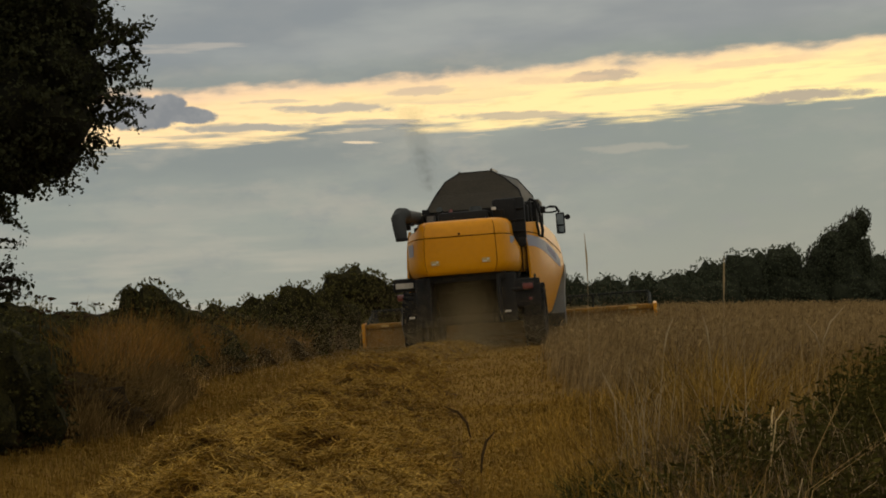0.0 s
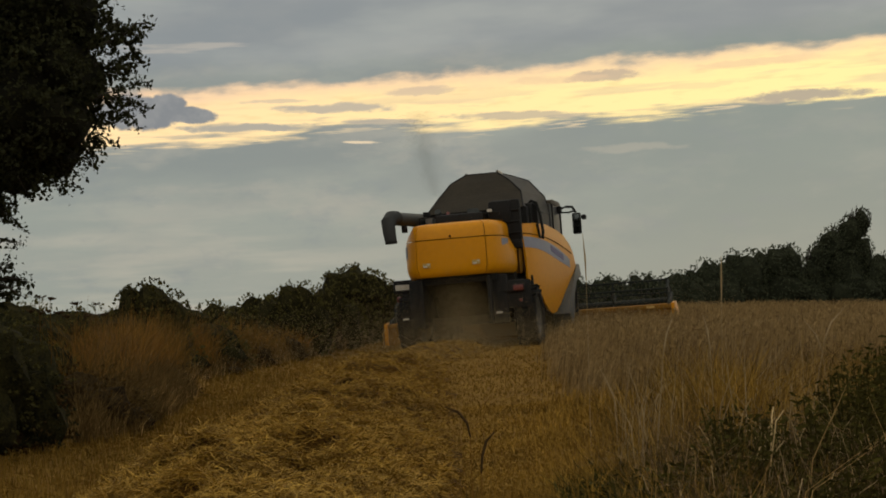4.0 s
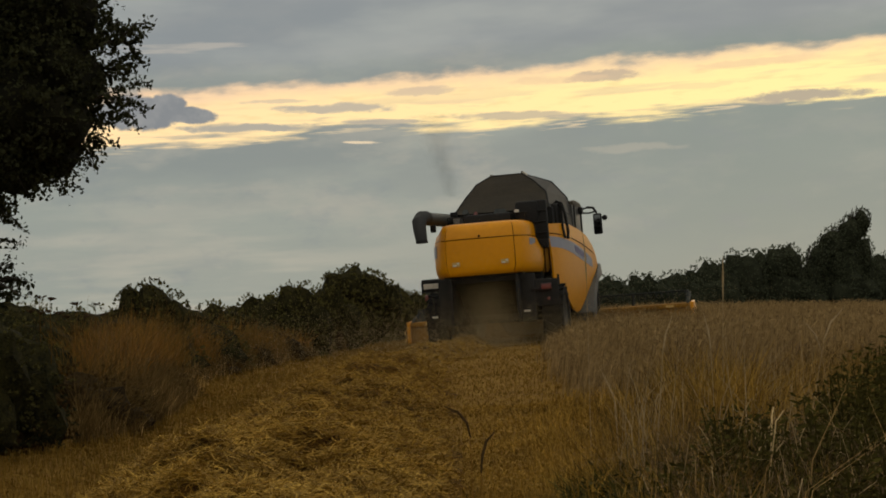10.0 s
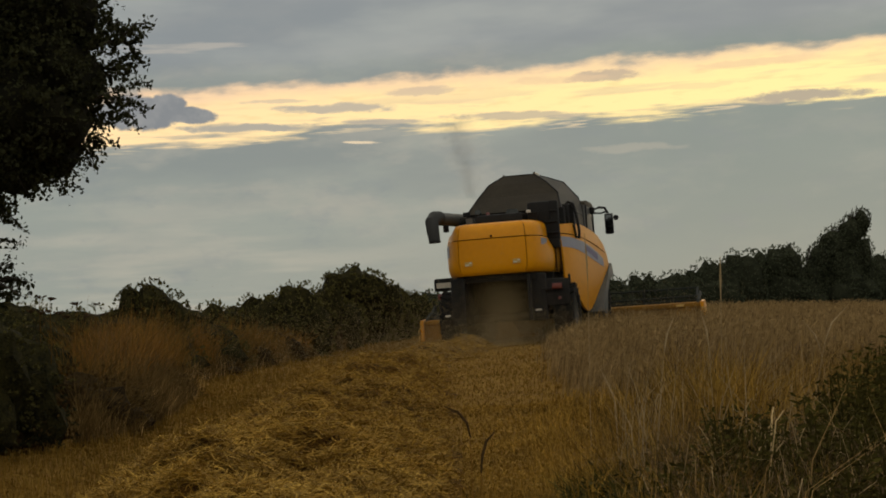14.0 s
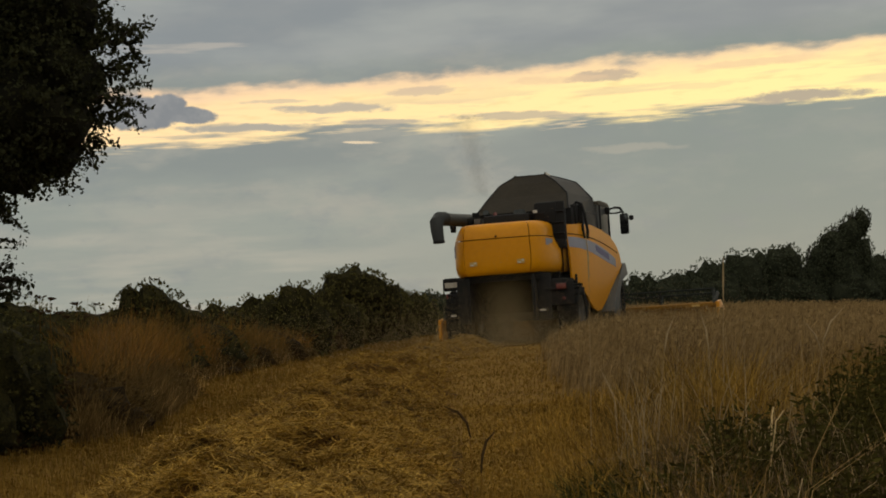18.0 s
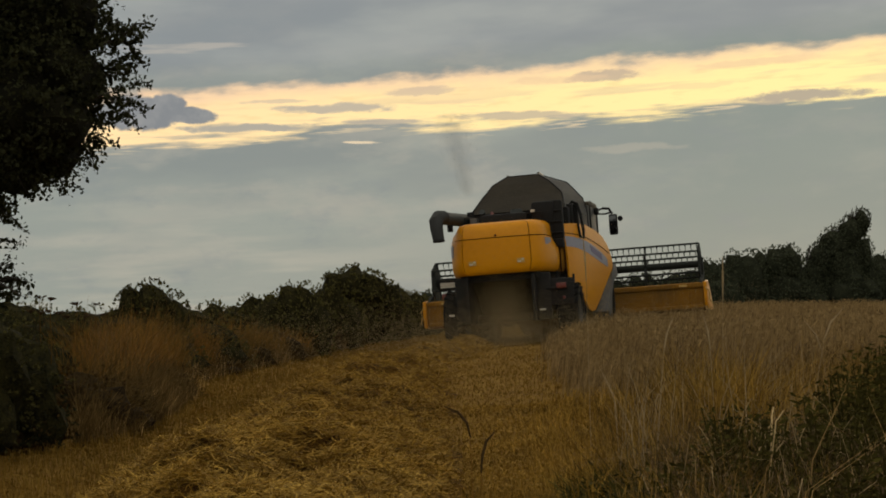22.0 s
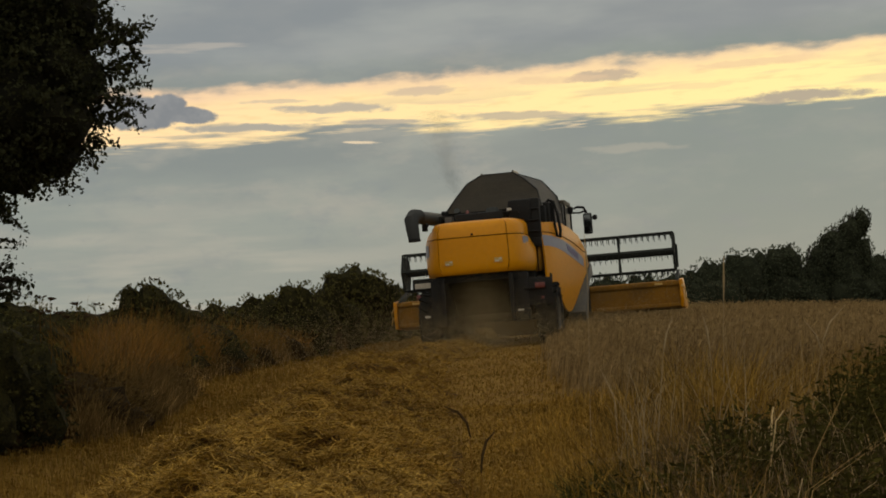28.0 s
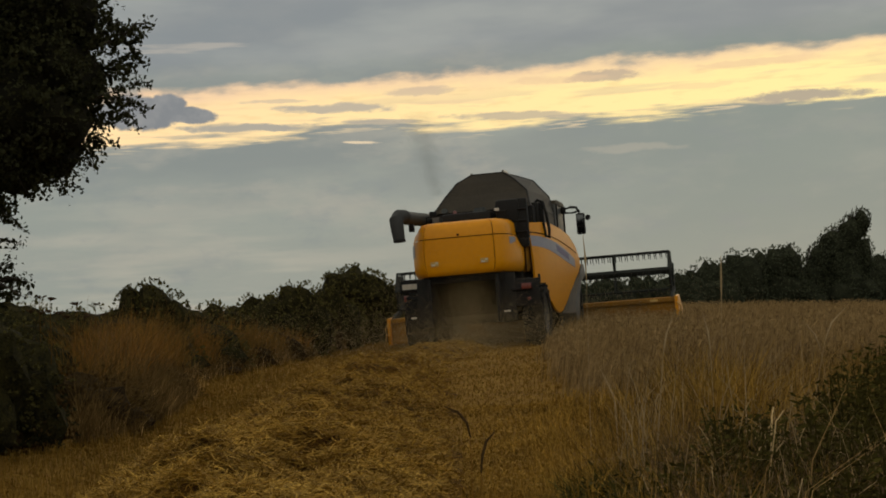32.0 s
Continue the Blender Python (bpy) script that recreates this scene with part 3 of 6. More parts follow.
def build_ground_cover():
    # straw row left by the combine; its sheet is coloured dark for shaded gaps
    xs = np.linspace(-1.2, 1.2, 80)
    ys = np.arange(-3, 37.4, 0.12)
    X, Y = np.meshgrid(xs, ys)
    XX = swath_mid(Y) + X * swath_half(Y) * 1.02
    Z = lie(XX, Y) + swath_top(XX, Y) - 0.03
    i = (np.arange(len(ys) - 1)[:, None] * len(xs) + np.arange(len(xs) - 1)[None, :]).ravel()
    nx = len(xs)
    tagged(new("straw_swath", fast_mesh("straw_swath", np.stack([XX.ravel(), Y.ravel(), Z.ravel()], 1), np.stack([i, i + 1, i + nx + 1, i + nx], 1), M["straw_gap_shade"])),
           "long heaped straw row on stubble, coloured dark as shade between stalks", "straw", kind="stuff")
    n = 124000
    y = np.concatenate([near_d(120000, 7.0, 37.0, 1.6), rng.uniform(-3, 7, 4000)])
    x = swath_mid(y) + rng.uniform(-1.05, 1.05, n) * swath_half(y)
    # straws thin out off the crests, where the dark sheet shows as shade
    keep = (y < 6.5) | (rng.uniform(0, 1, n) < np.clip(0.30 + 1.2 * wads(x, y)[1] + np.clip((y - 17) / 14, 0, 0.5), 0, 1))
    x, y = x[keep], y[keep]
    n = len(x)
    z = lie(x, y) + swath_top(x, y) + rng.uniform(-0.03, 0.035, n)
    s = straws(n, np.stack([x, y, z], 1), rng.uniform(0.03, 0.19, n) * np.where(y > 25, 0.75, 1.0), 0.0020 + 0.00017 * np.abs(y), 0.38)
    stuff("loose_straw", s, M["straw"], "loose golden straw stalks heaped on the row", "straw")
    # stubble over the cut strip
    n = 43000
    y = np.concatenate([near_d(40000, 6.5, 60, 1.25), rng.uniform(-3, 6.5, 3000)])
    lo, hi = foot(y) + 0.02, 1.3 + 0.04 * y
    x = lo + rng.uniform(0, 1, n) * (hi - lo)
    x = x + rng.normal(0, 0.03, n)
    P = np.stack([x, y, lie(x, y)], 1)
    s = blades(P, rng.uniform(0.05, 0.13, n) * np.where(x > swath_mid(y) + 0.5, 0.45, 1.0), 0.004 + 0.0003 * np.abs(y), rng.uniform(0, 0.5, n))
    n2 = 9000
    y = near_d(n2, 6.5, 40, 1.4)
    x = foot(y) + rng.uniform(0, 1, n2) * (swath_mid(y) - foot(y))
    s2 = straws(n2, np.stack([x, y, lie(x, y) + rng.uniform(0.01, 0.07, n2)], 1), rng.uniform(0.05, 0.25, n2), 0.003 + 0.00022 * y, 0.2)
    n3 = 18000
    y = near_d(n3, 8.5, 37, 1.3)
    a = swath_mid(y) + swath_half(y) * 0.9
    x = a + np.abs(rng.normal(0, 0.6, n3)) * np.maximum(crop_edge(y) - a, 0.3)
    s3 = straws(n3, np.stack([x, y, lie(x, y) + rng.uniform(0.03, 0.11, n3)], 1), rng.uniform(0.01, 0.035, n3), 0.002 + 0.0002 * y, 0.1)
    n5 = 9000
    y = rng.uniform(25, 37.2, n5)
    x = swath_mid(y) + rng.uniform(-1.0, 1.0, n5) * swath_half(y)
    s5 = straws(n5, np.stack([x, y, lie(x, y) + swath_top(x, y) + rng.uniform(0.0, 0.05, n5)], 1), rng.uniform(0.02, 0.08, n5), np.full(n5, 0.009), 0.2)
    s3 = joined(s3, s5)
    stuff("chaff_litter", s3, M["litter"], "pale chaff strewn over the stubble beside the straw row", "chaff")
    n4 = 20000
    y = near_d(n4, 6.8, 20, 2.4)
    x = swath_mid(y) + rng.uniform(-1.1, 1.0, n4) * swath_half(y)
    s4 = straws(n4, np.stack([x, y, lie(x, y) + swath_top(x, y) + rng.uniform(0.02, 0.06, n4)], 1), rng.uniform(0.03, 0.14, n4), rng.uniform(0.0020, 0.0036, n4), 0.30, 0.06)
    stuff("long_straw", s4, M["straw_bright"], "long bright straw stalks on top of the row", "straw")
    stuff("stubble", joined(s, s2), M["stubble"], "short cut barley stubble with scattered straw", "stubble")


def crop_edge(y):
    """Where the standing crop begins, east of the cut strip."""
    return 0.80 + 0.048 * y + 0.10 * np.sin(1.1 * y) + 0.09 * np.sin(2.7 * y + 1)


def crop_height(x, y):
    return 0.46 + 0.06 * np.clip((y - 45) / 30, 0, 1) + 0.05 * np.sin(0.5 * x + 0.3 * y) + 0.04 * np.sin(1.7 * x - 0.9 * y)


def build_crop():
    ys = np.concatenate([np.arange(15.9, 18, 0.25), np.arange(18, 60, 0.5), np.arange(60, 92, 2.0)])
    us = np.concatenate([np.arange(0, 4, 0.25), np.arange(4, 12, 0.6), np.arange(12, 60, 3.0)])
    U, Y = np.meshgrid(us, ys)
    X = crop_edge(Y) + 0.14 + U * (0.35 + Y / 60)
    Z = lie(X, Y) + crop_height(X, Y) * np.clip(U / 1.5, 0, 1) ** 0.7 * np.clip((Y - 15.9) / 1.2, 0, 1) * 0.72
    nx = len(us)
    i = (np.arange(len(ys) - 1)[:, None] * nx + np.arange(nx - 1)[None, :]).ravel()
    # sheet within the crop, coloured dark as the shade between stems
    me = fast_mesh("crop_shade_sheet", np.stack([X.ravel(), Y.ravel(), Z.ravel()], 1), np.stack([i, i + 1, i + nx + 1, i + nx], 1), M["crop_gap_shade"])
    tagged(new("crop_shade", me), "dark sheet standing in for shade among the barley stems", "crop", kind="stuff")
    n = 76000
    y = near_d(n, 15.6, 90, 1.25)
    u = rng.uniform(0, 1, n) ** 1.5
    x = crop_edge(y) + u * (2.0 + 0.33 * y)
    h = crop_height(x, y) * rng.uniform(0.85, 1.25, n) * np.clip(0.7 + (y - 15.6) / 2, 0, 1) * np.clip(0.42 + (x - crop_edge(y)) / 0.8 + rng.normal(0, 0.16, n), 0.3, 1)
    x = x + rng.normal(0, 0.05, n) - np.abs(rng.normal(0, 0.16, n)) * (u < 0.05)
    y = y - np.abs(rng.normal(0, 0.25, n)) * (y < 17)
    P = np.stack([x, y, lie(x, y)], 1)
    s = blades(P, h, 0.0040 + 0.00035 * y, rng.uniform(0, 0.35, n), 0.3, 0.4)
    # nodding ears with their beards
    n = 22000
    k = rng.choice(len(x), n, replace=False)
    E = np.stack([x[k], y[k], lie(x[k], y[k]) + h[k] * 0.95], 1) + rng.normal(0, 0.02, (n, 3))
    e = straws(n, E, rng.uniform(0.05, 0.10, n), 0.005 + 0.00025 * y[k], 0.9, 0.12)
    stuff("barley_crop", joined(s, e), M["crop"], "ripe brown barley standing uncut on the slope", "crop")


# ------------------------------------------------------------------ bushes and trees


def blob(bm, c, r, seed, rough=0.22):
    v = bmesh.ops.create_icosphere(bm, subdivisions=2, radius=1.0)["verts"]
    for p in v:
        k = 1 + rough * noise.noise(p.co * 1.7 + Vector((seed, 0, 0))) + rough * 0.5 * noise.noise(p.co * 4 + Vector((0, seed, 0)))
        p.co = Vector((c[0] + p.co.x * r[0] * k, c[1] + p.co.y * r[1] * k, c[2] + p.co.z * r[2] * k))


def clump_points(n, lobes, r, shell=0.55, sprig=0.30, per=14):
    """Leaves strung along sprigs that grow outwards from the skin of several lobes."""
    lobes = np.asarray(lobes, dtype=float)
    wgt = (lobes[:, 3] * lobes[:, 5])
    k = r.choice(len(lobes), n // per + 1, p=wgt / wgt.sum())
    d = r.normal(0, 1, (len(k), 3))
    d /= np.linalg.norm(d, axis=1)[:, None]
    rad = (shell + (0.98 - shell) * r.uniform(0, 1, len(k)) ** 0.7)[:, None]
    base = lobes[k, :3] + d * lobes[k, 3:6] * rad
    way = d + r.normal(0, 0.55, d.shape) + np.array([0, 0, 0.25])
    way /= np.linalg.norm(way, axis=1)[:, None]
    long = (lobes[k, 3:6].mean(1) * sprig * r.uniform(0.4, 1.2, len(k)))[:, None]
    u = r.uniform(0, 1, (len(k), per, 1))
    C = base[:, None] + way[:, None] * long[:, None] * u + r.normal(0, 1, (len(k), per, 3)) * long[:, None] * 0.16 * (1.15 - u)
    return C.reshape(-1, 3)[:n]


def bush(name, x, y, wide, tall, label, leaves=3500, size=0.06, material="leaf", lobes=6, seed=1, group="hedge bushes", spiky=0, category="bush", deep=None, shape=None, sprig=0.11, spikes=None):
    """A hedge bush: stems, hearts coloured as inner shade and a coat of leaves in sprigs, uneven in outline."""
    r = np.random.default_rng(seed)
    z0 = float(lie(x, y)) - 0.05
    deep = deep or wide * 0.6
    t = thing(name, label, category, pose(x, y, z0), group)
    ls = []
    for i in range(lobes):
        f = (i + 0.5) / lobes
        hh = tall * (0.62 + 0.33 * math.sin(math.pi * f) + r.uniform(-0.05, 0.06))
        rx = wide / lobes * r.uniform(1.0, 1.4)
        rz = hh * r.uniform(0.42, 0.52)
        ls.append(((f - 0.5) * wide * 0.92, r.uniform(-0.25, 0.25) * deep, hh - rz * 0.95, rx, deep * r.uniform(0.35, 0.55), rz))
        ls.append(((f - 0.5) * wide + r.normal(0, 0.05), r.uniform(-0.3, 0.3) * deep, hh * 0.35, rx * 1.1, deep * 0.6, hh * 0.38))
    ls = shape or ls
    k = max(l[2] + l[5] for l in ls) / tall
    ls = [(a, b, c / k, d, e, f_ / k) for a, b, c, d, e, f_ in ls]
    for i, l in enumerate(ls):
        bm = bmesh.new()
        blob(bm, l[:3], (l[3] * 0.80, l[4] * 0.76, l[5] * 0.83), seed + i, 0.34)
        part("heart", bm, M["heart_brown" if material == "bramble" else "heart_green" if y < 56 else "heart_far"], t, "filler blob coloured as the shade inside the bush", 0)
    C = clump_points(int(leaves * (2.2 if y < 56 else 2.4)), ls, r, 0.84, sprig, 9)
    C = C[C[:, 2] > 0.02]
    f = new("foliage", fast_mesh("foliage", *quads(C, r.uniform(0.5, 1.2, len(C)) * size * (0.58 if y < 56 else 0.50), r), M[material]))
    f.parent = t
    for i in range(lobes + spiky):
        a = r.uniform(-0.4, 0.4) * wide
        top = tall * (r.uniform(0.5, 0.8) if i < lobes else r.uniform(0.92, 1.06))
        if spikes and i >= lobes:
            a = r.uniform(spikes[0][0], spikes[0][-1])
            top = float(np.interp(a, *spikes)) + r.uniform(-0.05, 0.35)
            tip = (a + r.uniform(-0.05, 0.3), r.normal(0, 0.2), top)
            part("twig", pipe(bmesh.new(), [(a * 0.8, 0, top - 1.1), (a, tip[1], top - 0.5), tip], [0.045, 0.032, 0.016], 5), M["bark"], t)
            continue
        part("stem", pipe(bmesh.new(), [(a * 0.7, 0, 0), (a * 0.9, r.normal(0, 0.1), top * 0.5), (a + r.normal(0, 0.08), r.normal(0, 0.15), top)], [0.025, 0.012, 0.003], 5), M["bark"], t)
    return t


# broad domes with a gentler slope on one side
DOMES = {3: [(-0.32, 0, 0.95, 0.36, 0.45, 0.62), (0.05, 0, 1.0, 0.42, 0.5, 0.66), (0.4, 0, 0.85, 0.34, 0.45, 0.62), (0, 0, 0.45, 0.8, 0.6, 0.6)],
         10: [(-0.62, 0, 1.35, 0.55, 0.7, 0.78), (-0.1, 0, 1.5, 0.62, 0.8, 0.80), (0.45, 0, 1.36, 0.6, 0.8, 0.78), (0.95, 0, 1.1, 0.5, 0.7, 0.72), (0, 0, 0.7, 1.25, 0.9, 0.85)],
         22: [(-0.9, 0, 2.1, 0.75, 0.9, 1.0), (-0.1, 0, 2.3, 0.8, 0.9, 1.0), (0.6, 0, 2.35, 0.7, 0.9, 1.0), (0.1, 0, 1.1, 1.45, 1.0, 1.2)]}


def build_hedges():
    near = "dense dark green hedgerow bush beside the field"
    far = "dark distant hedge bush along the field's far edge"
    # x, y, width, height, leaves, leaf size, lobes, label
    for i, (x, y, w, h, n, s, lb, label) in enumerate((
            (-4.3, 13.6, 1.5, 1.50, 5000, 0.028, 4, near), (-4.75, 16.2, 1.9, 1.36, 5000, 0.03, 4, near),
            (-4.75, 19.8, 1.9, 1.40, 5000, 0.035, 4, near), (-4.25, 24.0, 1.15, 1.70, 4500, 0.04, 3, near),
            (-4.4, 26.5, 1.9, 1.32, 4500, 0.042, 4, near), (-4.05, 29.0, 1.1, 1.38, 4000, 0.045, 3, near),
            (-4.1, 31.5, 1.5, 1.25, 4000, 0.045, 3, near), (-3.75, 34.0, 1.6, 1.50, 5000, 0.05, 4, near),
            (-3.35, 38.0, 1.5, 1.80, 5000, 0.05, 4, near), (-3.0, 42.5, 1.6, 1.75, 5000, 0.055, 4, near),
            (-2.45, 47.0, 1.9, 2.36, 7000, 0.06, 5, "tall rounded dark green hedge bush"), (-1.75, 49.5, 1.4, 1.85, 5000, 0.06, 3, near),
            (-1.1, 53.5, 1.8, 1.62, 4500, 0.065, 4, near), (-0.2, 58.0, 2.2, 1.55, 4500, 0.07, 4, far),
            (1.4, 63.0, 2.6, 1.6, 4500, 0.075, 5, far), (3.4, 67.5, 2.6, 1.7, 4500, 0.075, 5, far),
            (5.3, 71.0, 2.4, 2.05, 4500, 0.08, 5, far), (7.2, 73.5, 2.4, 2.05, 4500, 0.08, 5, far),
            (9.1, 75.5, 2.3, 2.05, 4500, 0.08, 4, far), (10.9, 77.0, 2.2, 2.15, 4500, 0.08, 4, far),
            (12.6, 78.0, 2.4, 2.75, 4500, 0.08, 4, far), (14.2, 79.0, 2.6, 3.2, 5500, 0.085, 4, far),
            (16.1, 79.5, 2.4, 3.45, 5500, 0.085, 4, "tall dark rounded bush in the far hedge"),
            (17.7, 80.5, 2.0, 2.6, 4500, 0.085, 4, far), (19.3, 80.6, 3.4, 2.5, 5000, 0.085, 5, far), (21.9, 82.0, 2.6, 3.2, 5000, 0.085, 4, far), (24.5, 83.0, 3.0, 3.1, 5000, 0.085, 4, far),
            (-5.5, 27.5, 2.4, 1.34, 4500, 0.04, 4, near), (27.6, 84.0, 3.4, 2.7, 4000, 0.09, 4, far), (-5.6, 18.5, 2.4, 1.42, 4500, 0.034, 4, near), (-6.3, 22.5, 2.6, 1.48, 4500, 0.036, 4, near))):
        bow = 1.16 if 1 < i < 8 else 1.0
        crest = 1.6 + (float(lie(x, y)) + h - 1.6) * bow
        x, y, w = x * bow, y * bow, w * bow
        h = crest - float(lie(x, y)) + 0.05
        bush("hedge_bush", x, y, w, h, label, n, s, "leaf" if y < 56 else "leaf_far_haze", lb, 20 + i, shape=DOMES.get(i))
    # two bushes in the darkest leaf colour, which carries the tree's shade
    bush("hawthorn_bush", -4.62, 17.6, 1.35, 1.30, "dark hawthorn bush, its leaves coloured for the leaning tree's shade", 4200, 0.030, "leaf_dark", 4, 95, "")
    bush("hawthorn_bush", -3.84, 14.2, 0.90, 1.14, "dark hawthorn bush below the leaning tree, coloured for its shade", 4200, 0.026, "leaf_dark", 4, 91, "")
    bush("hawthorn_tree", 19.66, 81.0, 2.9, 5.3, "dark wind-bent small tree with spiky twigs on top", 12000, 0.085, "leaf_far_haze", 4, 77, "", 34, "tree", 2.0,
         # a crown swept up to one side by the wind
         [(-1.5, 0, 1.5, 0.8, 0.9, 1.2), (-1.2, 0, 2.4, 0.7, 0.8, 0.8), (-0.5, 0, 2.95, 0.85, 0.8, 0.9), (0.35, 0, 3.5, 0.75, 0.7, 0.85), (0.85, 0, 4.0, 0.5, 0.5, 0.66),
          (0.95, 0, 2.6, 0.55, 0.7, 0.9), (0.1, 0, 1.6, 1.3, 1.0, 1.5), (1.3, 0, 1.3, 0.7, 0.8, 1.2), (-0.2, 0, 2.2, 1.0, 0.9, 1.1)], 0.15,
         ((-1.9, -1.2, -0.5, 0.35, 0.85, 1.25), (3.0, 3.65, 4.35, 4.95, 5.3, 4.9)))


def build_tree():
    """The tree over the hedge: leaning limbs, twigs and a crown of small leaves."""
    r = np.random.default_rng(5)
    x0, y0 = -4.9, 12.3
    z0 = float(lie(x0, y0)) - 0.1
    t = thing("hawthorn_tree", "large dark leafy tree leaning out over the hedge", "tree", pose(x0, y0, z0))
    bm = bmesh.new()
    pipe(bm, [(0, 0, 0), (0.1, 0, 0.8), (0.05, 0.1, 1.7), (0.25, 0.05, 2.6), (0.3, 0, 3.6), (0.2, 0, 5.0)], [0.22, 0.17, 0.14, 0.11, 0.08, 0.03], 10)
    part("trunk", bm, M["bark"], t, "dark rough trunk")
    w = lambda px, pz: ((px - 784) / 238 - x0, 1.6 + (560 - pz) / 238 - z0)
    lobes = []
    for px, py, rad, dp in ((-20, 40, 0.80, 0.9), (70, 60, 0.62, 0.8), (120, 130, 0.55, 0.7), (40, 190, 0.72, 0.8), (-60, 230, 0.7, 0.8), (185, 115, 0.25, 0.4),
                            (225, 68, 0.14, 0.3), (208, 175, 0.17, 0.3), (140, 222, 0.30, 0.4), (85, 258, 0.32, 0.4), (30, 290, 0.32, 0.4), (-25, 345, 0.28, 0.4),
                            (-45, 425, 0.22, 0.35), (-15, 500, 0.16, 0.3), (-45, 530, 0.26, 0.4), (-120, -60, 1.2, 1.2), (60, -70, 0.62, 0.8), (140, 20, 0.30, 0.4), (-150, 140, 0.9, 1.0), (-130, 420, 0.5, 0.6)):
        a, c = w(px, py)
        lobes.append((a - 0.06, r.uniform(-0.3, 0.3), c, rad * 0.92, dp, rad * 0.92))
    # near-black blobs fill the larger lobes as the crown's inner shade
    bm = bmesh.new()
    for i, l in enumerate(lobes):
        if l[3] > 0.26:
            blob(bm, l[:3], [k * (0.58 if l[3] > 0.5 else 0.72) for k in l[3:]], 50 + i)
    part("heart", bm, M["shade"], t, "filler blobs coloured as the shade inside the crown", 0)
    C = clump_points(80000, lobes, r, 0.42, 0.36, 16)
    # loose sprays that break the outline
    sprays = []
    for px, py in ((255, 60), (275, 45), (255, 110), (268, 145), (262, 188), (250, 225), (205, 255), (165, 292), (178, 262), (125, 322), (110, 335), (60, 345),
                   (30, 385), (50, 408), (35, 430), (20, 460), (48, 495), (60, 500), (50, 525), (180, 10), (230, 50), (20, 370)):
        a, c = w(px, py)
        sprays.append((a - 0.03, r.uniform(-0.2, 0.2), c))
    for a in sprays:
        b = min(lobes, key=lambda l: (l[0] - a[0]) ** 2 + (l[2] - a[2]) ** 2)
        u = r.uniform(-0.1, 1.0, (60, 1))
        line = np.array(a) + (np.array(b[:3]) - np.array(a)) * (1 - u) * 0.45
        C = np.concatenate([C, line + r.normal(0, 1, (60, 3)) * np.array([0.03, 0.03, 0.028])])
    f = new("foliage", fast_mesh("foliage", *quads(C, r.uniform(0.011, 0.026, len(C)), r), M["leaf_dark"]))
    f.parent = t
    for l in lobes:
        part("limb", pipe(bmesh.new(), [(0.15, 0, max(0.9, l[2] - 1.2)), (l[0] * 0.5 + 0.1, l[1] * 0.5, l[2] - 0.35), (l[0], l[1], l[2])], [0.06, 0.035, 0.012], 6), M["bark"], t)
    for a in sprays:
        b = min(lobes, key=lambda l: (l[0] - a[0]) ** 2 + (l[2] - a[2]) ** 2)
        part("twig", pipe(bmesh.new(), [b[:3], (b[0] * 0.4 + a[0] * 0.6, a[1], b[2] * 0.4 + a[2] * 0.6 + 0.03), a], [0.012, 0.007, 0.003], 5), M["bark"], t)


def foot(y):
    """Where the hedge bank begins: it bows out to the west half way along the strip."""
    return -3.05 - 0.95 * np.exp(-((y - 27.0) / 6.5) ** 2) + 0.75 / (1 + np.exp(-(y - 40) / 2.5)) - 0.75 * np.clip((15.5 - y) / 2.5, 0, 1.2)


def build_brambles():
    """Low dark brambles along the foot of the bank."""
    spots = [(foot(y) - 0.45, y, 0.95, h * (0.62 if 13 < y < 19 else 0.6 if y < 26 else 0.7 if y < 31 else 0.8)) for y, h in ((13.2, 0.6), (14.2, 1.0), (16.0, 1.2), (17.8, 1.0), (19.8, 0.85), (22.0, 0.9), (24.4, 0.9), (27.0, 0.5),
                                                       (29.6, 0.65), (32.4, 0.9), (35.2, 1.05), (38.0, 1.1), (40.8, 1.15), (43.6, 1.2), (46.4, 1.2))]
    for i, (x, y, w, h) in enumerate(spots):
        bush("bramble", x, y, w, h, "low dark bramble and dead stalk clump on the bank", 2000, 0.022 + 0.0006 * y, "bramble", 3, 400 + i, "brambles", sprig=0.34)


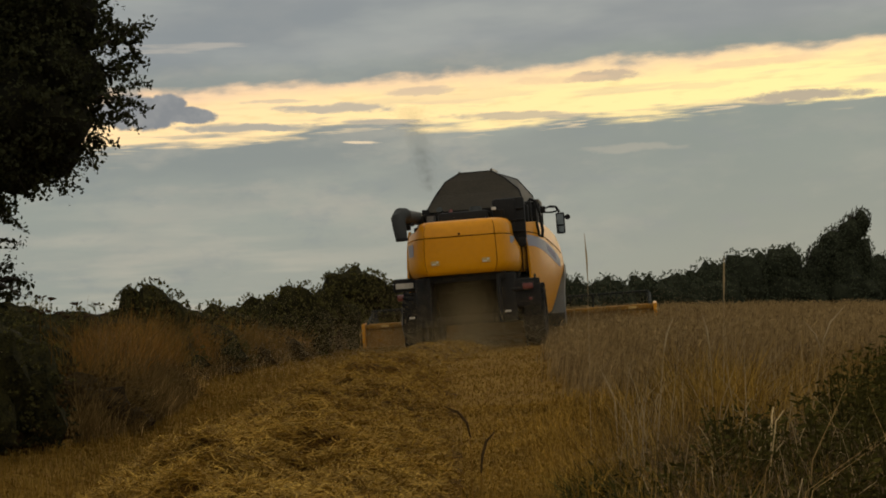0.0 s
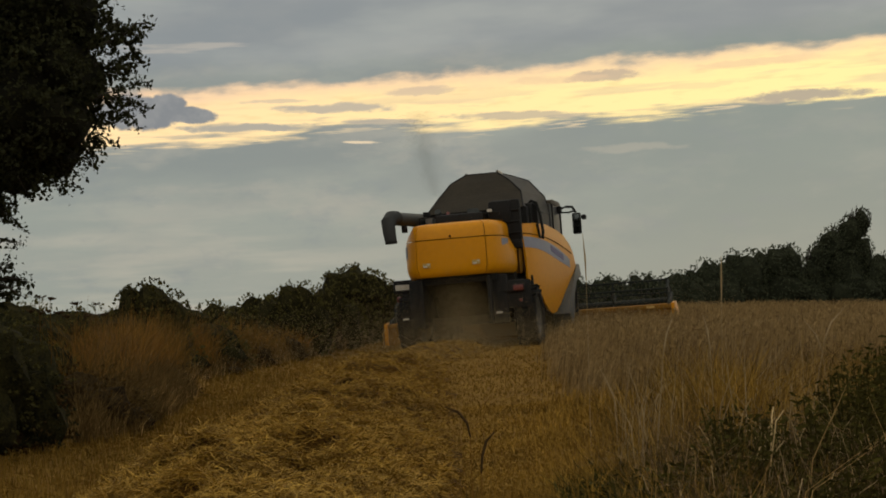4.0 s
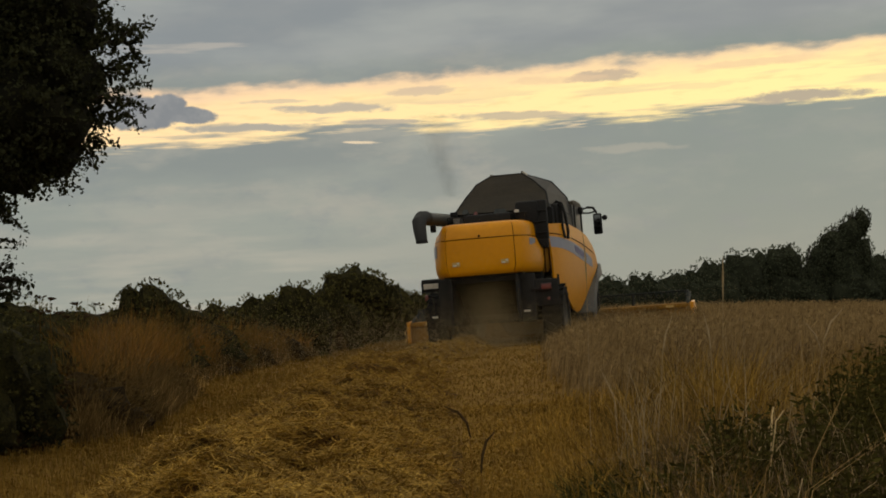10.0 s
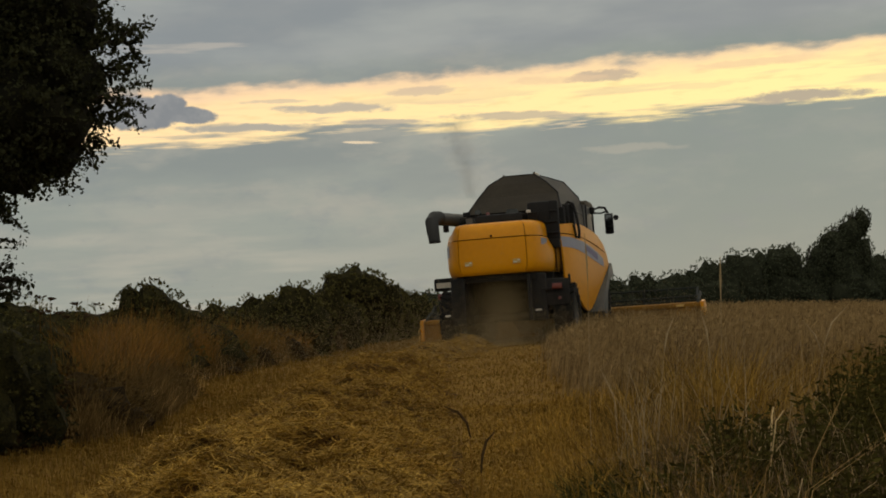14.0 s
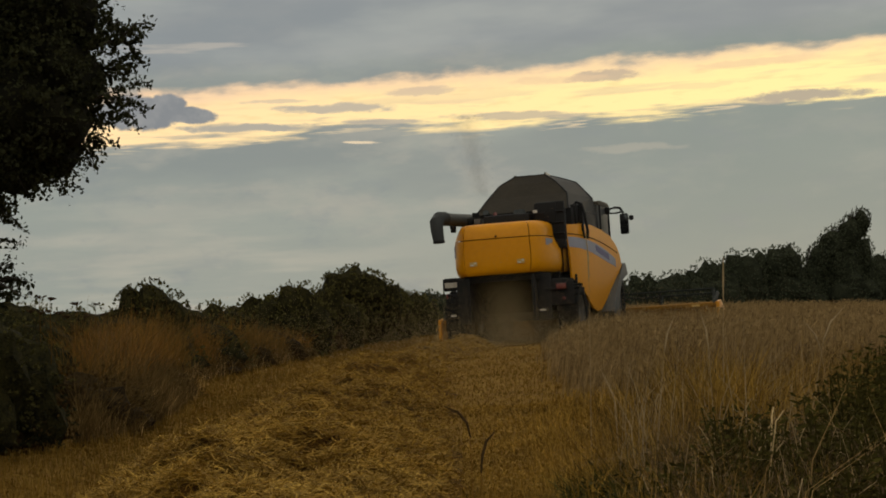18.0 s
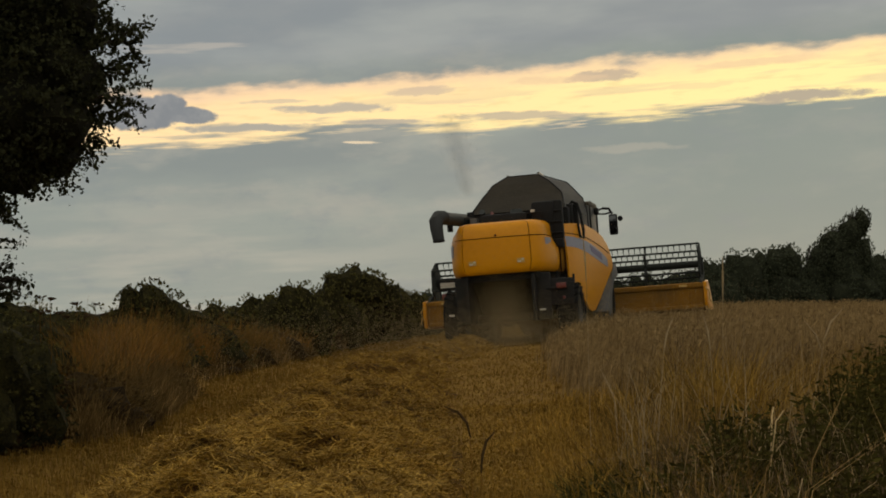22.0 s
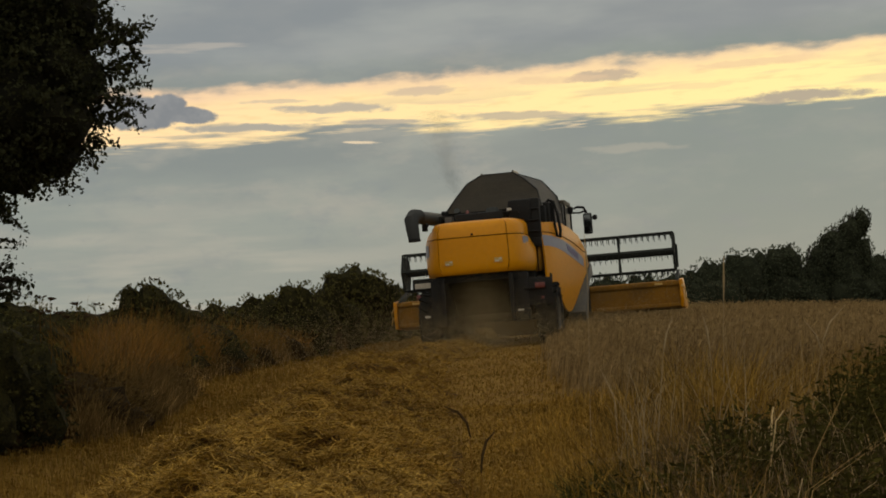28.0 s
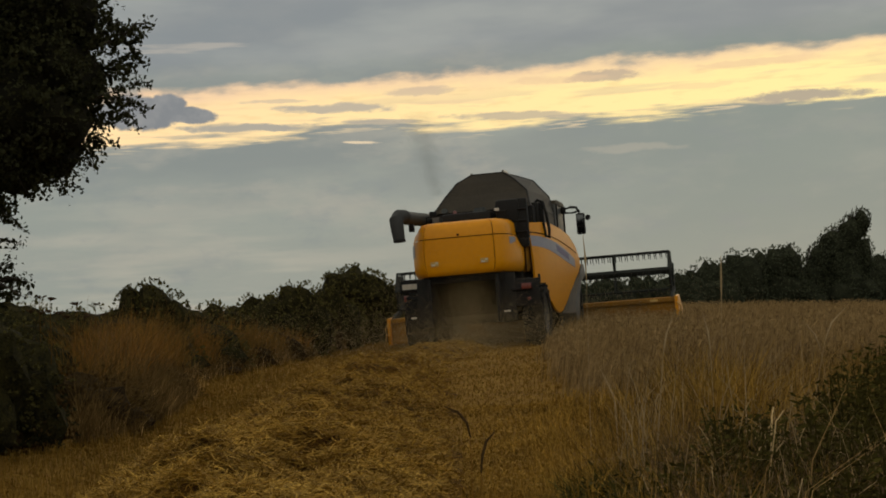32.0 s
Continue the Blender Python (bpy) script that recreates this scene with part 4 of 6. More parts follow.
def build_margins():
    # rank dry grass on the bank below the hedge
    n = 52000
    y = near_d(n, 10.5, 46, 1.2)
    back = rng.uniform(0, 1, n) ** 1.1 * 1.5 - 0.08
    x = foot(y) - back
    tuft = np.sin(2.1 * y + 3 * x) + np.sin(0.9 * y - 4 * x) + rng.normal(0, 0.8, n)
    keep = (y < 42) & (tuft > -0.5) & ((x > -0.218 * y) | (y < 12.3))
    x, y, back = x[keep], y[keep], back[keep]
    P = np.stack([x, y, lie(x, y)], 1)
    h = rng.uniform(0.3, 1.0, len(x)) ** 0.8 * np.clip(0.26 + back * 0.9, 0.15, 1.25) * (0.85 + 0.2 * np.sin(1.3 * y) * np.sin(2.2 * y + 5 * x)) * np.where(y > 31, 0.75, np.where(y < 17, 0.7, 1.0))
    stuff("bank_grass", blades(P, h, 0.004 + 0.0003 * y, rng.uniform(0.05, 0.6, len(x)), 0.35), M["grass_dry"], "tall dry brown grass on the hedge bank", "grass")
    n = 30000
    y = near_d(n, 14.0, 40, 1.1)
    x = foot(y) - rng.uniform(0.40, 1.4, n) + 0.32 * np.clip((y - 22) / 4, 0, 1)
    patch = np.sin(1.7 * y + 2.3 * x) + np.sin(0.8 * y - 3.1 * x + 1) + np.sin(3.7 * y + x) * 0.7 + rng.normal(0, 0.7, n)
    keep = (x > -0.235 * y) & (patch > -0.1 + np.clip(21 - y, 0, 6) * 0.35 + 14 * np.clip(-0.160 - x / y, 0, 0.06) + 25 * np.clip(-0.205 - x / y, 0, 0.1))
    x, y = x[keep], y[keep]
    n = len(x)
    P = np.stack([x, y, lie(x, y)], 1)
    h = rng.uniform(0.4, 1.2, n) * np.where(y > 32, 0.8, np.where(y < 27, 1.2, 1.05)) * (0.88 + 0.14 * np.sin(1.9 * y + 2 * x) * np.sin(3.1 * y - x))
    stuff("tall_grass", blades(P, h, 0.0035 + 0.0002 * y, rng.uniform(0.02, 0.55, n), 0.3), M["grass_tall"], "tall brown and rusty seeding grass before the hedge", "grass")
    n = 6000
    y = rng.uniform(13, 33, n)
    x = foot(y) - 0.95 + rng.normal(0, 0.3, n)
    P = np.stack([x, y, lie(x, y)], 1)
    k = (np.sin(y * 0.9 + 1.0) > 0.1) & (x > -0.212 * y)
    stuff("dock_stand", blades(P[k], rng.uniform(0.6, 1.25, k.sum()), np.full(k.sum(), 0.009), rng.uniform(0.05, 0.45, k.sum())), M["grass_red"], "rusty brown dead dock stalks among the grass", "grass")
    # grey dead stalks and dull grass that cover the foot of the bank
    n = 40000
    y = near_d(n, 11.5, 47, 1.2)
    back = np.abs(rng.normal(0, 0.5, n)) - 0.10
    x = foot(y) - back + 0.18 * np.clip((25 - y) / 3, 0, 1)
    clump = np.sin(2.7 * y + 4 * x) + np.sin(1.3 * y - 3 * x + 2) + rng.normal(0, 0.9, n)
    keep = (clump > -0.6) & ((x > -0.222 * y) | (y < 12.3))
    x, y, back = x[keep], y[keep], back[keep]
    P = np.stack([x, y, lie(x, y)], 1)
    h = rng.uniform(0.25, 0.95, len(x)) * np.clip(0.35 + 0.9 * back, 0.25, 1.15) * np.where(y > 30, 1.15, 1.0)
    stuff("dead_stalks", blades(P, h, 0.004 + 0.00026 * y, rng.uniform(0.05, 0.6, len(x)), 0.35), M["dead_stalk"], "grey-brown dead stalks along the foot of the bank", "grass")
    n = 900
    y = rng.uniform(14, 34, n)
    x = foot(y) + rng.normal(0, 0.14, n)
    P = np.stack([x, y, lie(x, y)], 1)
    stuff("pale_tufts", blades(P, rng.uniform(0.12, 0.42, n), np.full(n, 0.006), rng.uniform(0.1, 0.8, n)), M["grass_pale"], "pale dead grass tufts along the foot of the bank", "grass")
    # short golden sward before the crop, and rank grass that rises towards the field's edge
    n = 34000
    y = near_d(n, 6.0, 16.6, 1.2)
    q = 0.012 + rng.uniform(0, 1, n) * 0.20
    x = q * y
    P = np.stack([x, y, lie(x, y)], 1)
    h = rng.uniform(0.03, 0.11, n) * (1 + 1.6 * np.clip((q - 0.05) / 0.06, 0, 1)) * (0.8 + 0.5 * np.sin(2.9 * x + 1.1 * y) * np.sin(1.9 * y - 2 * x))
    stuff("sward", blades(P, np.clip(h, 0.02, 1), 0.0022 + 0.00030 * y, rng.uniform(0.1, 0.9, n), 0.4), M["sward"], "short golden grass and stubble before the standing crop", "grass")
    n = 24000
    y = near_d(n, 5.4, 16.2, 1.5)
    q = 0.06 + rng.uniform(0, 1, n) ** 0.85 * 0.24
    x = q * y
    tuft = np.sin(5.3 * x + 1.9 * y) + np.sin(3.1 * y - 6.1 * x + 2) + rng.normal(0, 0.7, n)
    keep = tuft > 0.6 - 12 * (q - 0.06)
    x, y, q = x[keep], y[keep], q[keep]
    n = len(x)
    P = np.stack([x, y, lie(x, y)], 1)
    dark = (y < 8.6) & (rng.uniform(0, 1, n) < 0.55)
    x, y, q, P = x[~dark], y[~dark], q[~dark], P[~dark]
    n = len(x)
    tall = np.clip((q - 0.045) / 0.085, 0.22, 1.0) * np.where((q > 0.19) & (y < 8.5), 0.75, 1.0)
    h = (0.14 + 0.52 * rng.uniform(0, 1, n) ** 1.5) * tall * (0.85 + 0.25 * np.sin(3.1 * x + 1.7 * y) * np.sin(2.3 * y - x))
    stuff("margin_grass", blades(P, h, rng.uniform(0.0022, 0.0056, n) * np.clip(y / 7, 1, 1.9), rng.uniform(0.03, 0.6, n), 0.45), M["margin"], "rough brown grass at the edge of the field", "grass")
    # dark broad-leaved undergrowth, dense to stand for self-shade too, with golden bents above it
    n = 15000
    y = rng.uniform(5.6, 8.6, n)
    q = 0.075 + rng.uniform(0, 1, n) * 0.21
    x = q * y
    patch = np.sin(6.1 * x + 2.3 * y) + np.sin(4.7 * y - 5.1 * x + 1) + rng.normal(0, 0.5, n)
    keep = patch > -0.45 - 7 * np.clip(q - 0.11, 0, 1)
    x, y, q = x[keep], y[keep], q[keep]
    n = len(x)
    P = np.stack([x, y, lie(x, y)], 1)
    h = rng.uniform(0.14, 0.46, n) * np.clip(0.68 + 3.0 * (q - 0.075), 0.5, 1.0)
    stuff("undergrowth", blades(P, h, rng.uniform(0.006, 0.014, n), rng.uniform(0.15, 0.9, n), 0.6), M["weed"], "dark green rank undergrowth, also standing in for shade below the dry grass", "weeds")
    n = 2100
    y = rng.uniform(5.7, 9.5, n)
    q = 0.04 + rng.uniform(0, 1, n) * 0.20
    x = q * y
    P = np.stack([x, y, lie(x, y)], 1)
    stuff("golden_bents", blades(P, rng.uniform(0.16, 0.52, n) * np.clip((q - 0.02) / 0.07, 0.35, 1), rng.uniform(0.0024, 0.0050, n), rng.uniform(0.1, 0.75, n), 0.5), M["sward"], "golden bent grass stems at the field's edge", "grass")
    n = 650
    y = 5.0 + 8.0 * rng.uniform(0, 1, n) ** 1.4
    x = 0.35 + 0.07 * (y - 6) + rng.uniform(0, 1, n) * 2.8
    P = np.stack([x, y, lie(x, y)], 1)
    stuff("dead_grass", blades(P, rng.uniform(0.25, 0.75, n) * np.clip((x / y - 0.05) / 0.11, 0.2, 1), rng.uniform(0.002, 0.006, n), rng.uniform(0.05, 0.5, n), 0.7), M["grass_pale"], "bleached dead grass blades bent over", "grass")

    n = 3800
    y = rng.uniform(5.6, 8.8, n)
    q = 0.13 + rng.uniform(0, 1, n) * 0.15
    x = q * y
    P = np.stack([x, y, lie(x, y)], 1)
    stuff("dead_stems", blades(P, rng.uniform(0.25, 0.60, n), rng.uniform(0.002, 0.0045, n), rng.uniform(0.1, 1.0, n), 0.6), M["dead_stem"], "grey and brown dead stems tangled among the weeds", "weeds")
    n = 210
    y = rng.uniform(5.5, 8.2, n)
    x = y * rng.uniform(0.14, 0.265, n)
    P = np.stack([x, y, lie(x, y)], 1)
    stuff("bleached_blades", blades(P, rng.uniform(0.40, 0.72, n), rng.uniform(0.0028, 0.0058, n), rng.uniform(0.15, 0.7, n), 1.2), M["bleached"], "broad bleached grass blades folded over", "grass")
    n = 90
    y = rng.uniform(7.5, 11.5, n)
    x = y * (0.105 + 0.125 * rng.uniform(0, 1, n) ** 1.3)
    P = np.stack([x, y, lie(x, y)], 1)
    stuff("tall_bents", blades(P, rng.uniform(0.5, 0.92, n), rng.uniform(0.0035, 0.0065, n), rng.uniform(0.02, 0.35, n), 0.5), M["dry_stalk"], "tall pale grass stems standing over the crop's edge", "grass")
    n = 240
    y = 9.0 + rng.normal(0, 0.25, n)
    x = 1.56 + rng.normal(0, 0.13, n)
    P = np.stack([x, y, lie(x, y)], 1)
    stuff("russet_tuft", blades(P, rng.uniform(0.55, 0.86, n), rng.uniform(0.004, 0.007, n), rng.uniform(0.05, 0.45, n), 0.5), M["sward"], "rusty tuft of seeding grass at the crop's edge", "grass")


def build_bent_leaves():
    """Broad bleached leaves that hang over among the weeds."""
    r = np.random.default_rng(88)
    for x, y, n in ((1.28, 6.5, 5), (1.42, 6.7, 4), (1.20, 6.2, 2), (1.72, 6.6, 4), (0.90, 6.4, 2)):
        z = float(lie(x, y))
        t = thing("dead_plant", "bleached dead plant with narrow bent leaves", "weed", pose(x, y, z), "dead plants")
        for k in range(n):
            a, rad, h = r.uniform(0, 6.28), r.uniform(0.12, 0.32), r.uniform(0.36, 0.62)
            cx, cy = math.cos(a), math.sin(a)
            w = r.uniform(0.0016, 0.0034)
            rows = [[(cx * u * rad - cy * w * q, cy * u * rad + cx * w * q, hh * h) for q in (-f, 0.0, f)] for u, hh, f in ((0.0, 0.0, 0.5), (0.18, 0.6, 0.9), (0.42, 0.95, 1.0), (0.7, 1.02, 0.9), (1.0, 0.92, 0.7), (1.2, 0.74, 0.4), (1.28, 0.58, 0.1))]
            part("leaf", loft(rows), M["bleached"], t)


def weed(x, y, tall, wide, n, seed):
    """A leafy weed: stalks with lobed leaves set along them."""
    r = np.random.default_rng(seed)
    z = float(lie(x, y)) - 0.01
    t = thing("weed", "dark green leafy thistle weed among dry grass", "weed", pose(x, y, z), "weeds")
    C = []
    for i in range(9):
        a, rad = r.uniform(0, 2 * math.pi), r.uniform(0.2, 1) * wide
        tip = (rad * math.cos(a), rad * math.sin(a), tall * r.uniform(0.6, 1.0))
        part("stem", pipe(bmesh.new(), [(tip[0] * 0.3, tip[1] * 0.3, 0), (tip[0] * 0.8, tip[1] * 0.8, tip[2] * 0.6), tip], [0.006, 0.005, 0.003], 5), M["weed"], t)
        u = r.uniform(0.2, 1.0, int(n) // 9)[:, None]
        C.append(np.array([tip[0] * 0.9, tip[1] * 0.9, tip[2]]) * u + r.normal(0, 0.035, (int(n) // 9, 3)))
    C = np.concatenate(C)
    f = new("leaves", fast_mesh("leaves", *quads(C, r.uniform(0.010, 0.027, len(C)), r, 0.34, 0.7), M["weed"]))
    f.parent = t


SWAY = {}


def build_weeds():
    for i, (x, y, h, w, n) in ((k, (a + 0.10, b, min(c_, 0.60 if a < 1.7 else 0.72), d * 1.1, e * 2.1)) for k, (a, b, c_, d, e) in enumerate(((0.95, 6.6, 0.42, 0.22, 360), (0.60, 6.6, 0.38, 0.14, 200), (0.74, 6.3, 0.40, 0.15, 220), (0.50, 6.1, 0.30, 0.14, 200), (1.22, 7.0, 0.62, 0.2, 420), (1.12, 6.3, 0.58, 0.25, 480), (1.42, 6.6, 0.66, 0.28, 560), (1.3, 7.4, 0.55, 0.26, 420),
                                         (1.75, 7.1, 0.66, 0.26, 520), (1.95, 7.6, 0.74, 0.26, 520), (1.62, 6.0, 0.52, 0.25, 420), (2.2, 8.6, 0.72, 0.3, 420), (1.06, 5.6, 0.40, 0.22, 360), (1.32, 5.5, 0.46, 0.26, 480),
                                         (1.55, 6.9, 0.6, 0.26, 480), (2.05, 7.0, 0.66, 0.28, 520), (1.85, 6.2, 0.56, 0.26, 480), (1.9, 8.2, 0.7, 0.26, 420)))):
        weed(x, y, h, w, n, 300 + i)
    # single tall stalks with seed heads
    for x, y, top, lean, hr in ((0.875, 10.0, 2.10, -0.02, 0.006), (1.52, 9.0, 1.93, 0.0, 0.006), (1.32, 8.2, 1.62, -0.04, 0.005), (1.98, 8.6, 1.66, 0.12, 0.005), (1.12, 8.4, 1.60, 0.05, 0.005), (2.1, 9.2, 1.58, -0.1, 0.005)):
        z = float(lie(x, y))
        t = SWAY[len(SWAY)] = thing("grass_stalk", "single tall dry grass stalk with a thin seed head", "grass", pose(x, y, z), "tall stalks")
        h = top - z
        bm = pipe(bmesh.new(), [(-lean, 0, 0), (-lean * 0.4, 0, h * 0.5), (0, 0, h * 0.8)], [0.0016, 0.0015, 0.0012], 5)
        part("stalk", bm, M["dry_stalk"], t)
        bm = pipe(bmesh.new(), [(0, 0, h * 0.8), (lean * 0.3, 0, h * 0.9), (lean, 0, h)], [0.0025, hr, 0.001], 6)
        part("seed_head", bm, M["dry_stalk"], t)
    for x, y, path, tip in ((0.099, 6.0, ((0, 0, 0), (0.012, 0, 0.30), (0.0, 0, 0.60)), ((0.0, 0, 0.60), (-0.012, 0, 0.65), (-0.045, 0, 0.69), (-0.095, 0, 0.71))),
                            (0.131, 5.7, ((0, 0, 0), (0.008, 0, 0.25), (0.0, 0, 0.50)), ((0.0, 0, 0.50), (0.004, 0, 0.56), (0.018, 0, 0.61), (0.045, 0, 0.64)))):
        z = float(lie(x, y))
        t = thing("ear_stalk", "bent dark brown grass ear standing alone before the straw", "grass", pose(x, y, z), "bent ears")
        part("stalk", pipe(bmesh.new(), path, [0.0022, 0.0018, 0.0014], 5), M["grass_tall"], t)
        part("seed_head", pipe(bmesh.new(), tip, [0.003, 0.006, 0.005, 0.002], 6), M["ear"], t)
    # flat seed heads of hogweed over the bank
    r = np.random.default_rng(61)
    for x, y, top in ((-3.95, 16.2, 1.80), (-3.8, 16.0, 1.78), (-3.72, 16.8, 1.74), (-4.2, 20.0, 1.76)):
        z = float(lie(x, y))
        t = thing("hogweed", "dead brown hogweed stalk with flat seed heads", "weed", pose(x, y, z), "hogweeds")
        h = top - z
        part("stalk", pipe(bmesh.new(), [(0, 0, 0), (0.02, 0, h * 0.6), (0, 0, h * 0.93)], [0.006, 0.005, 0.003], 5), M["grass_dry"], t)
        for k in range(3):
            cx, cz = (0, h) if k == 0 else ((-1) ** k * 0.09, h * 0.9)
            bm = rod(bmesh.new(), (0, 0, h * 0.75), (cx, 0, cz - 0.03), 0.003, 0.002, 4)
            for q in range(14):
                a, d = r.uniform(0, 6.28), r.uniform(0.0, 0.07)
                rod(bm, (cx, 0, cz - 0.03), (cx + d * math.cos(a), d * math.sin(a), cz + r.normal(0, 0.004)), 0.0015, 0.007, 4)
            part("seed_head", bm, M["ear"], t)

# ------------------------------------------------------------------ the combine harvester
# its own space: x to its right, y forward from the rear hood, z up from the ground
combine = thing("combine_harvester", "yellow combine harvester with dark tank covers, working on the slope", "combine harvester")


def outline(inset, back):
    """Plan of the rear hood from its left flank round the tail to its right flank, which is cut short by the ladder."""
    left = [(1.30, 1.38), (1.22, 1.02), (1.13, 0.68), (1.03, 0.38), (0.95, 0.20), (0.86, 0.08), (0.755, 0.025)]
    right = [(1.185, 1.36), (1.165, 1.02), (1.11, 0.68), (1.03, 0.38), (0.95, 0.20), (0.86, 0.08), (0.755, 0.025)]
    return [(-x + inset, y + back) for x, y in left] + [(0, back)] + [(x - inset, y + back) for x, y in right[::-1]]


HOOD_LEVELS = ((1.625, 0.09, 0.07), (1.66, 0.05, 0.025), (1.74, 0.02, 0.005), (1.85, 0.0, 0.0), (2.15, 0.0, 0.0), (2.415, 0.01, 0.015))
HOOD_LID = ((2.435, 0.012, 0.018), (2.6, 0.02, 0.04), (2.70, 0.04, 0.09), (2.755, 0.09, 0.17), (2.785, 0.18, 0.30))


def hood_piece(name, levels, i0, i1, label=""):
    rows = [[(x, y, z) for x, y in outline(a, b)[i0:i1 + 1]] for z, a, b in levels]
    return part(name, loft(rows, thick=0.02), M["yellow"], combine, label, 40)


def build_hood():
    hood_piece("rear_panel", HOOD_LEVELS, 6, 8, "large flat yellow rear panel")
    hood_piece("rear_lid", HOOD_LID, 6, 8)
    for i0, i1 in ((0, 6), (8, 14)):
        for lv in (HOOD_LEVELS, HOOD_LID):
            rows = [[(min(x * (1.0 if abs(x) > 0.8 else 1.028), 1.185 - 0.13 * min(max((z - 2.14) / 0.2, 0.0), 1.0) - a), y, z - (0.13 * min(max((-x - 0.86) / 0.12, 0.0), 1.0) if lv is HOOD_LID and z > 2.5 else 0.0)) for x, y in outline(a, b)[i0:i1 + 1]] for z, a, b in lv]
            part("corner_panel", loft(rows, thick=0.02), M["yellow"], combine, "", 40)
    part("hood_deck", loft([[(x, y, 2.775) for x, y in outline(0.17, 0.29)], [(x * 0.5, 1.45, 2.80) for x, y in outline(0.17, 0.29)]]), M["yellow"], combine)
    part("hood_lining", boxed(-0.86, 0.86, 0.12, 1.4, 1.68, 2.60, 0.05), M["seam"], combine, "dark brown box behind the gaps of the hood's panels")
    bm = rod(bmesh.new(), (0, 0.03, 2.475), (0, -0.02, 2.475), 0.028, 0.022, 12)
    part("latch", bm, M["seam"], combine, "small round dark latch")
    for x in (-0.545, 0.535):
        st = part("sticker", boxed(x - 0.085, x + 0.085, -0.007, 0.004, 1.84, 1.935), M["sticker"], combine, "worn pale warning sticker")
        part("sticker_mark", boxed(x - 0.07, x + 0.01, -0.011, -0.007, 1.85, 1.885), M["white"], st)
        part("sticker_mark", boxed(x + 0.02, x + 0.07, -0.011, -0.007, 1.89, 1.925), M["white"], st)
    # flank decals on the hood's corners
    for s in (-1, 1):
        pts = outline(0.0, 0.0)[1:4] if s < 0 else [(-1.075, 0.95), (-1.07, 0.68), (-1.028, 0.42)]
        rows = [[(s * -(x - 0.012), y, z) for x, y in pts] for z in ((2.08, 2.34) if s < 0 else (2.22, 2.37))]
        part("decal", loft(rows, thick=0.004), M["decal"], combine, "lilac-grey decal")


SIDE = [(1.55, 2.70), (2.4, 2.74), (3.2, 2.73), (4.0, 2.63), (4.6, 2.50), (5.0, 2.28), (5.2, 2.05), (5.3, 1.80), (5.1, 1.66), (4.65, 1.42),
        (4.2, 1.12), (3.9, 0.88), (3.65, 0.72), (3.4, 0.68), (3.0, 0.76), (2.6, 0.95), (2.2, 1.2), (1.9, 1.36), (1.6, 1.48)]


def flared(bm, s):
    """Bends a flat shield outwards towards the front wheel, with a belly at half height."""
    for v in bm.verts:
        if s > 0:
            v.co.x -= 0.16 * math.exp(-(v.co.y - 1.55) / 0.55)
        v.co.x += s * ((0.11 if s > 0 else 0.02) * max(v.co.y - 1.55, 0.0) - 0.10 * ((v.co.z - 1.75) / 1.0) ** 2)
    return bm


def band(y0, y1, top, thick, n=12):
    """Outline of a curved stripe that falls forward along the side shield."""
    up = [(y0 + (y1 - y0) * i / n, top(i / n)) for i in range(n + 1)]
    dn = [(y, z - thick(i / n)) for i, (y, z) in enumerate(up)]
    return up + dn[::-1]


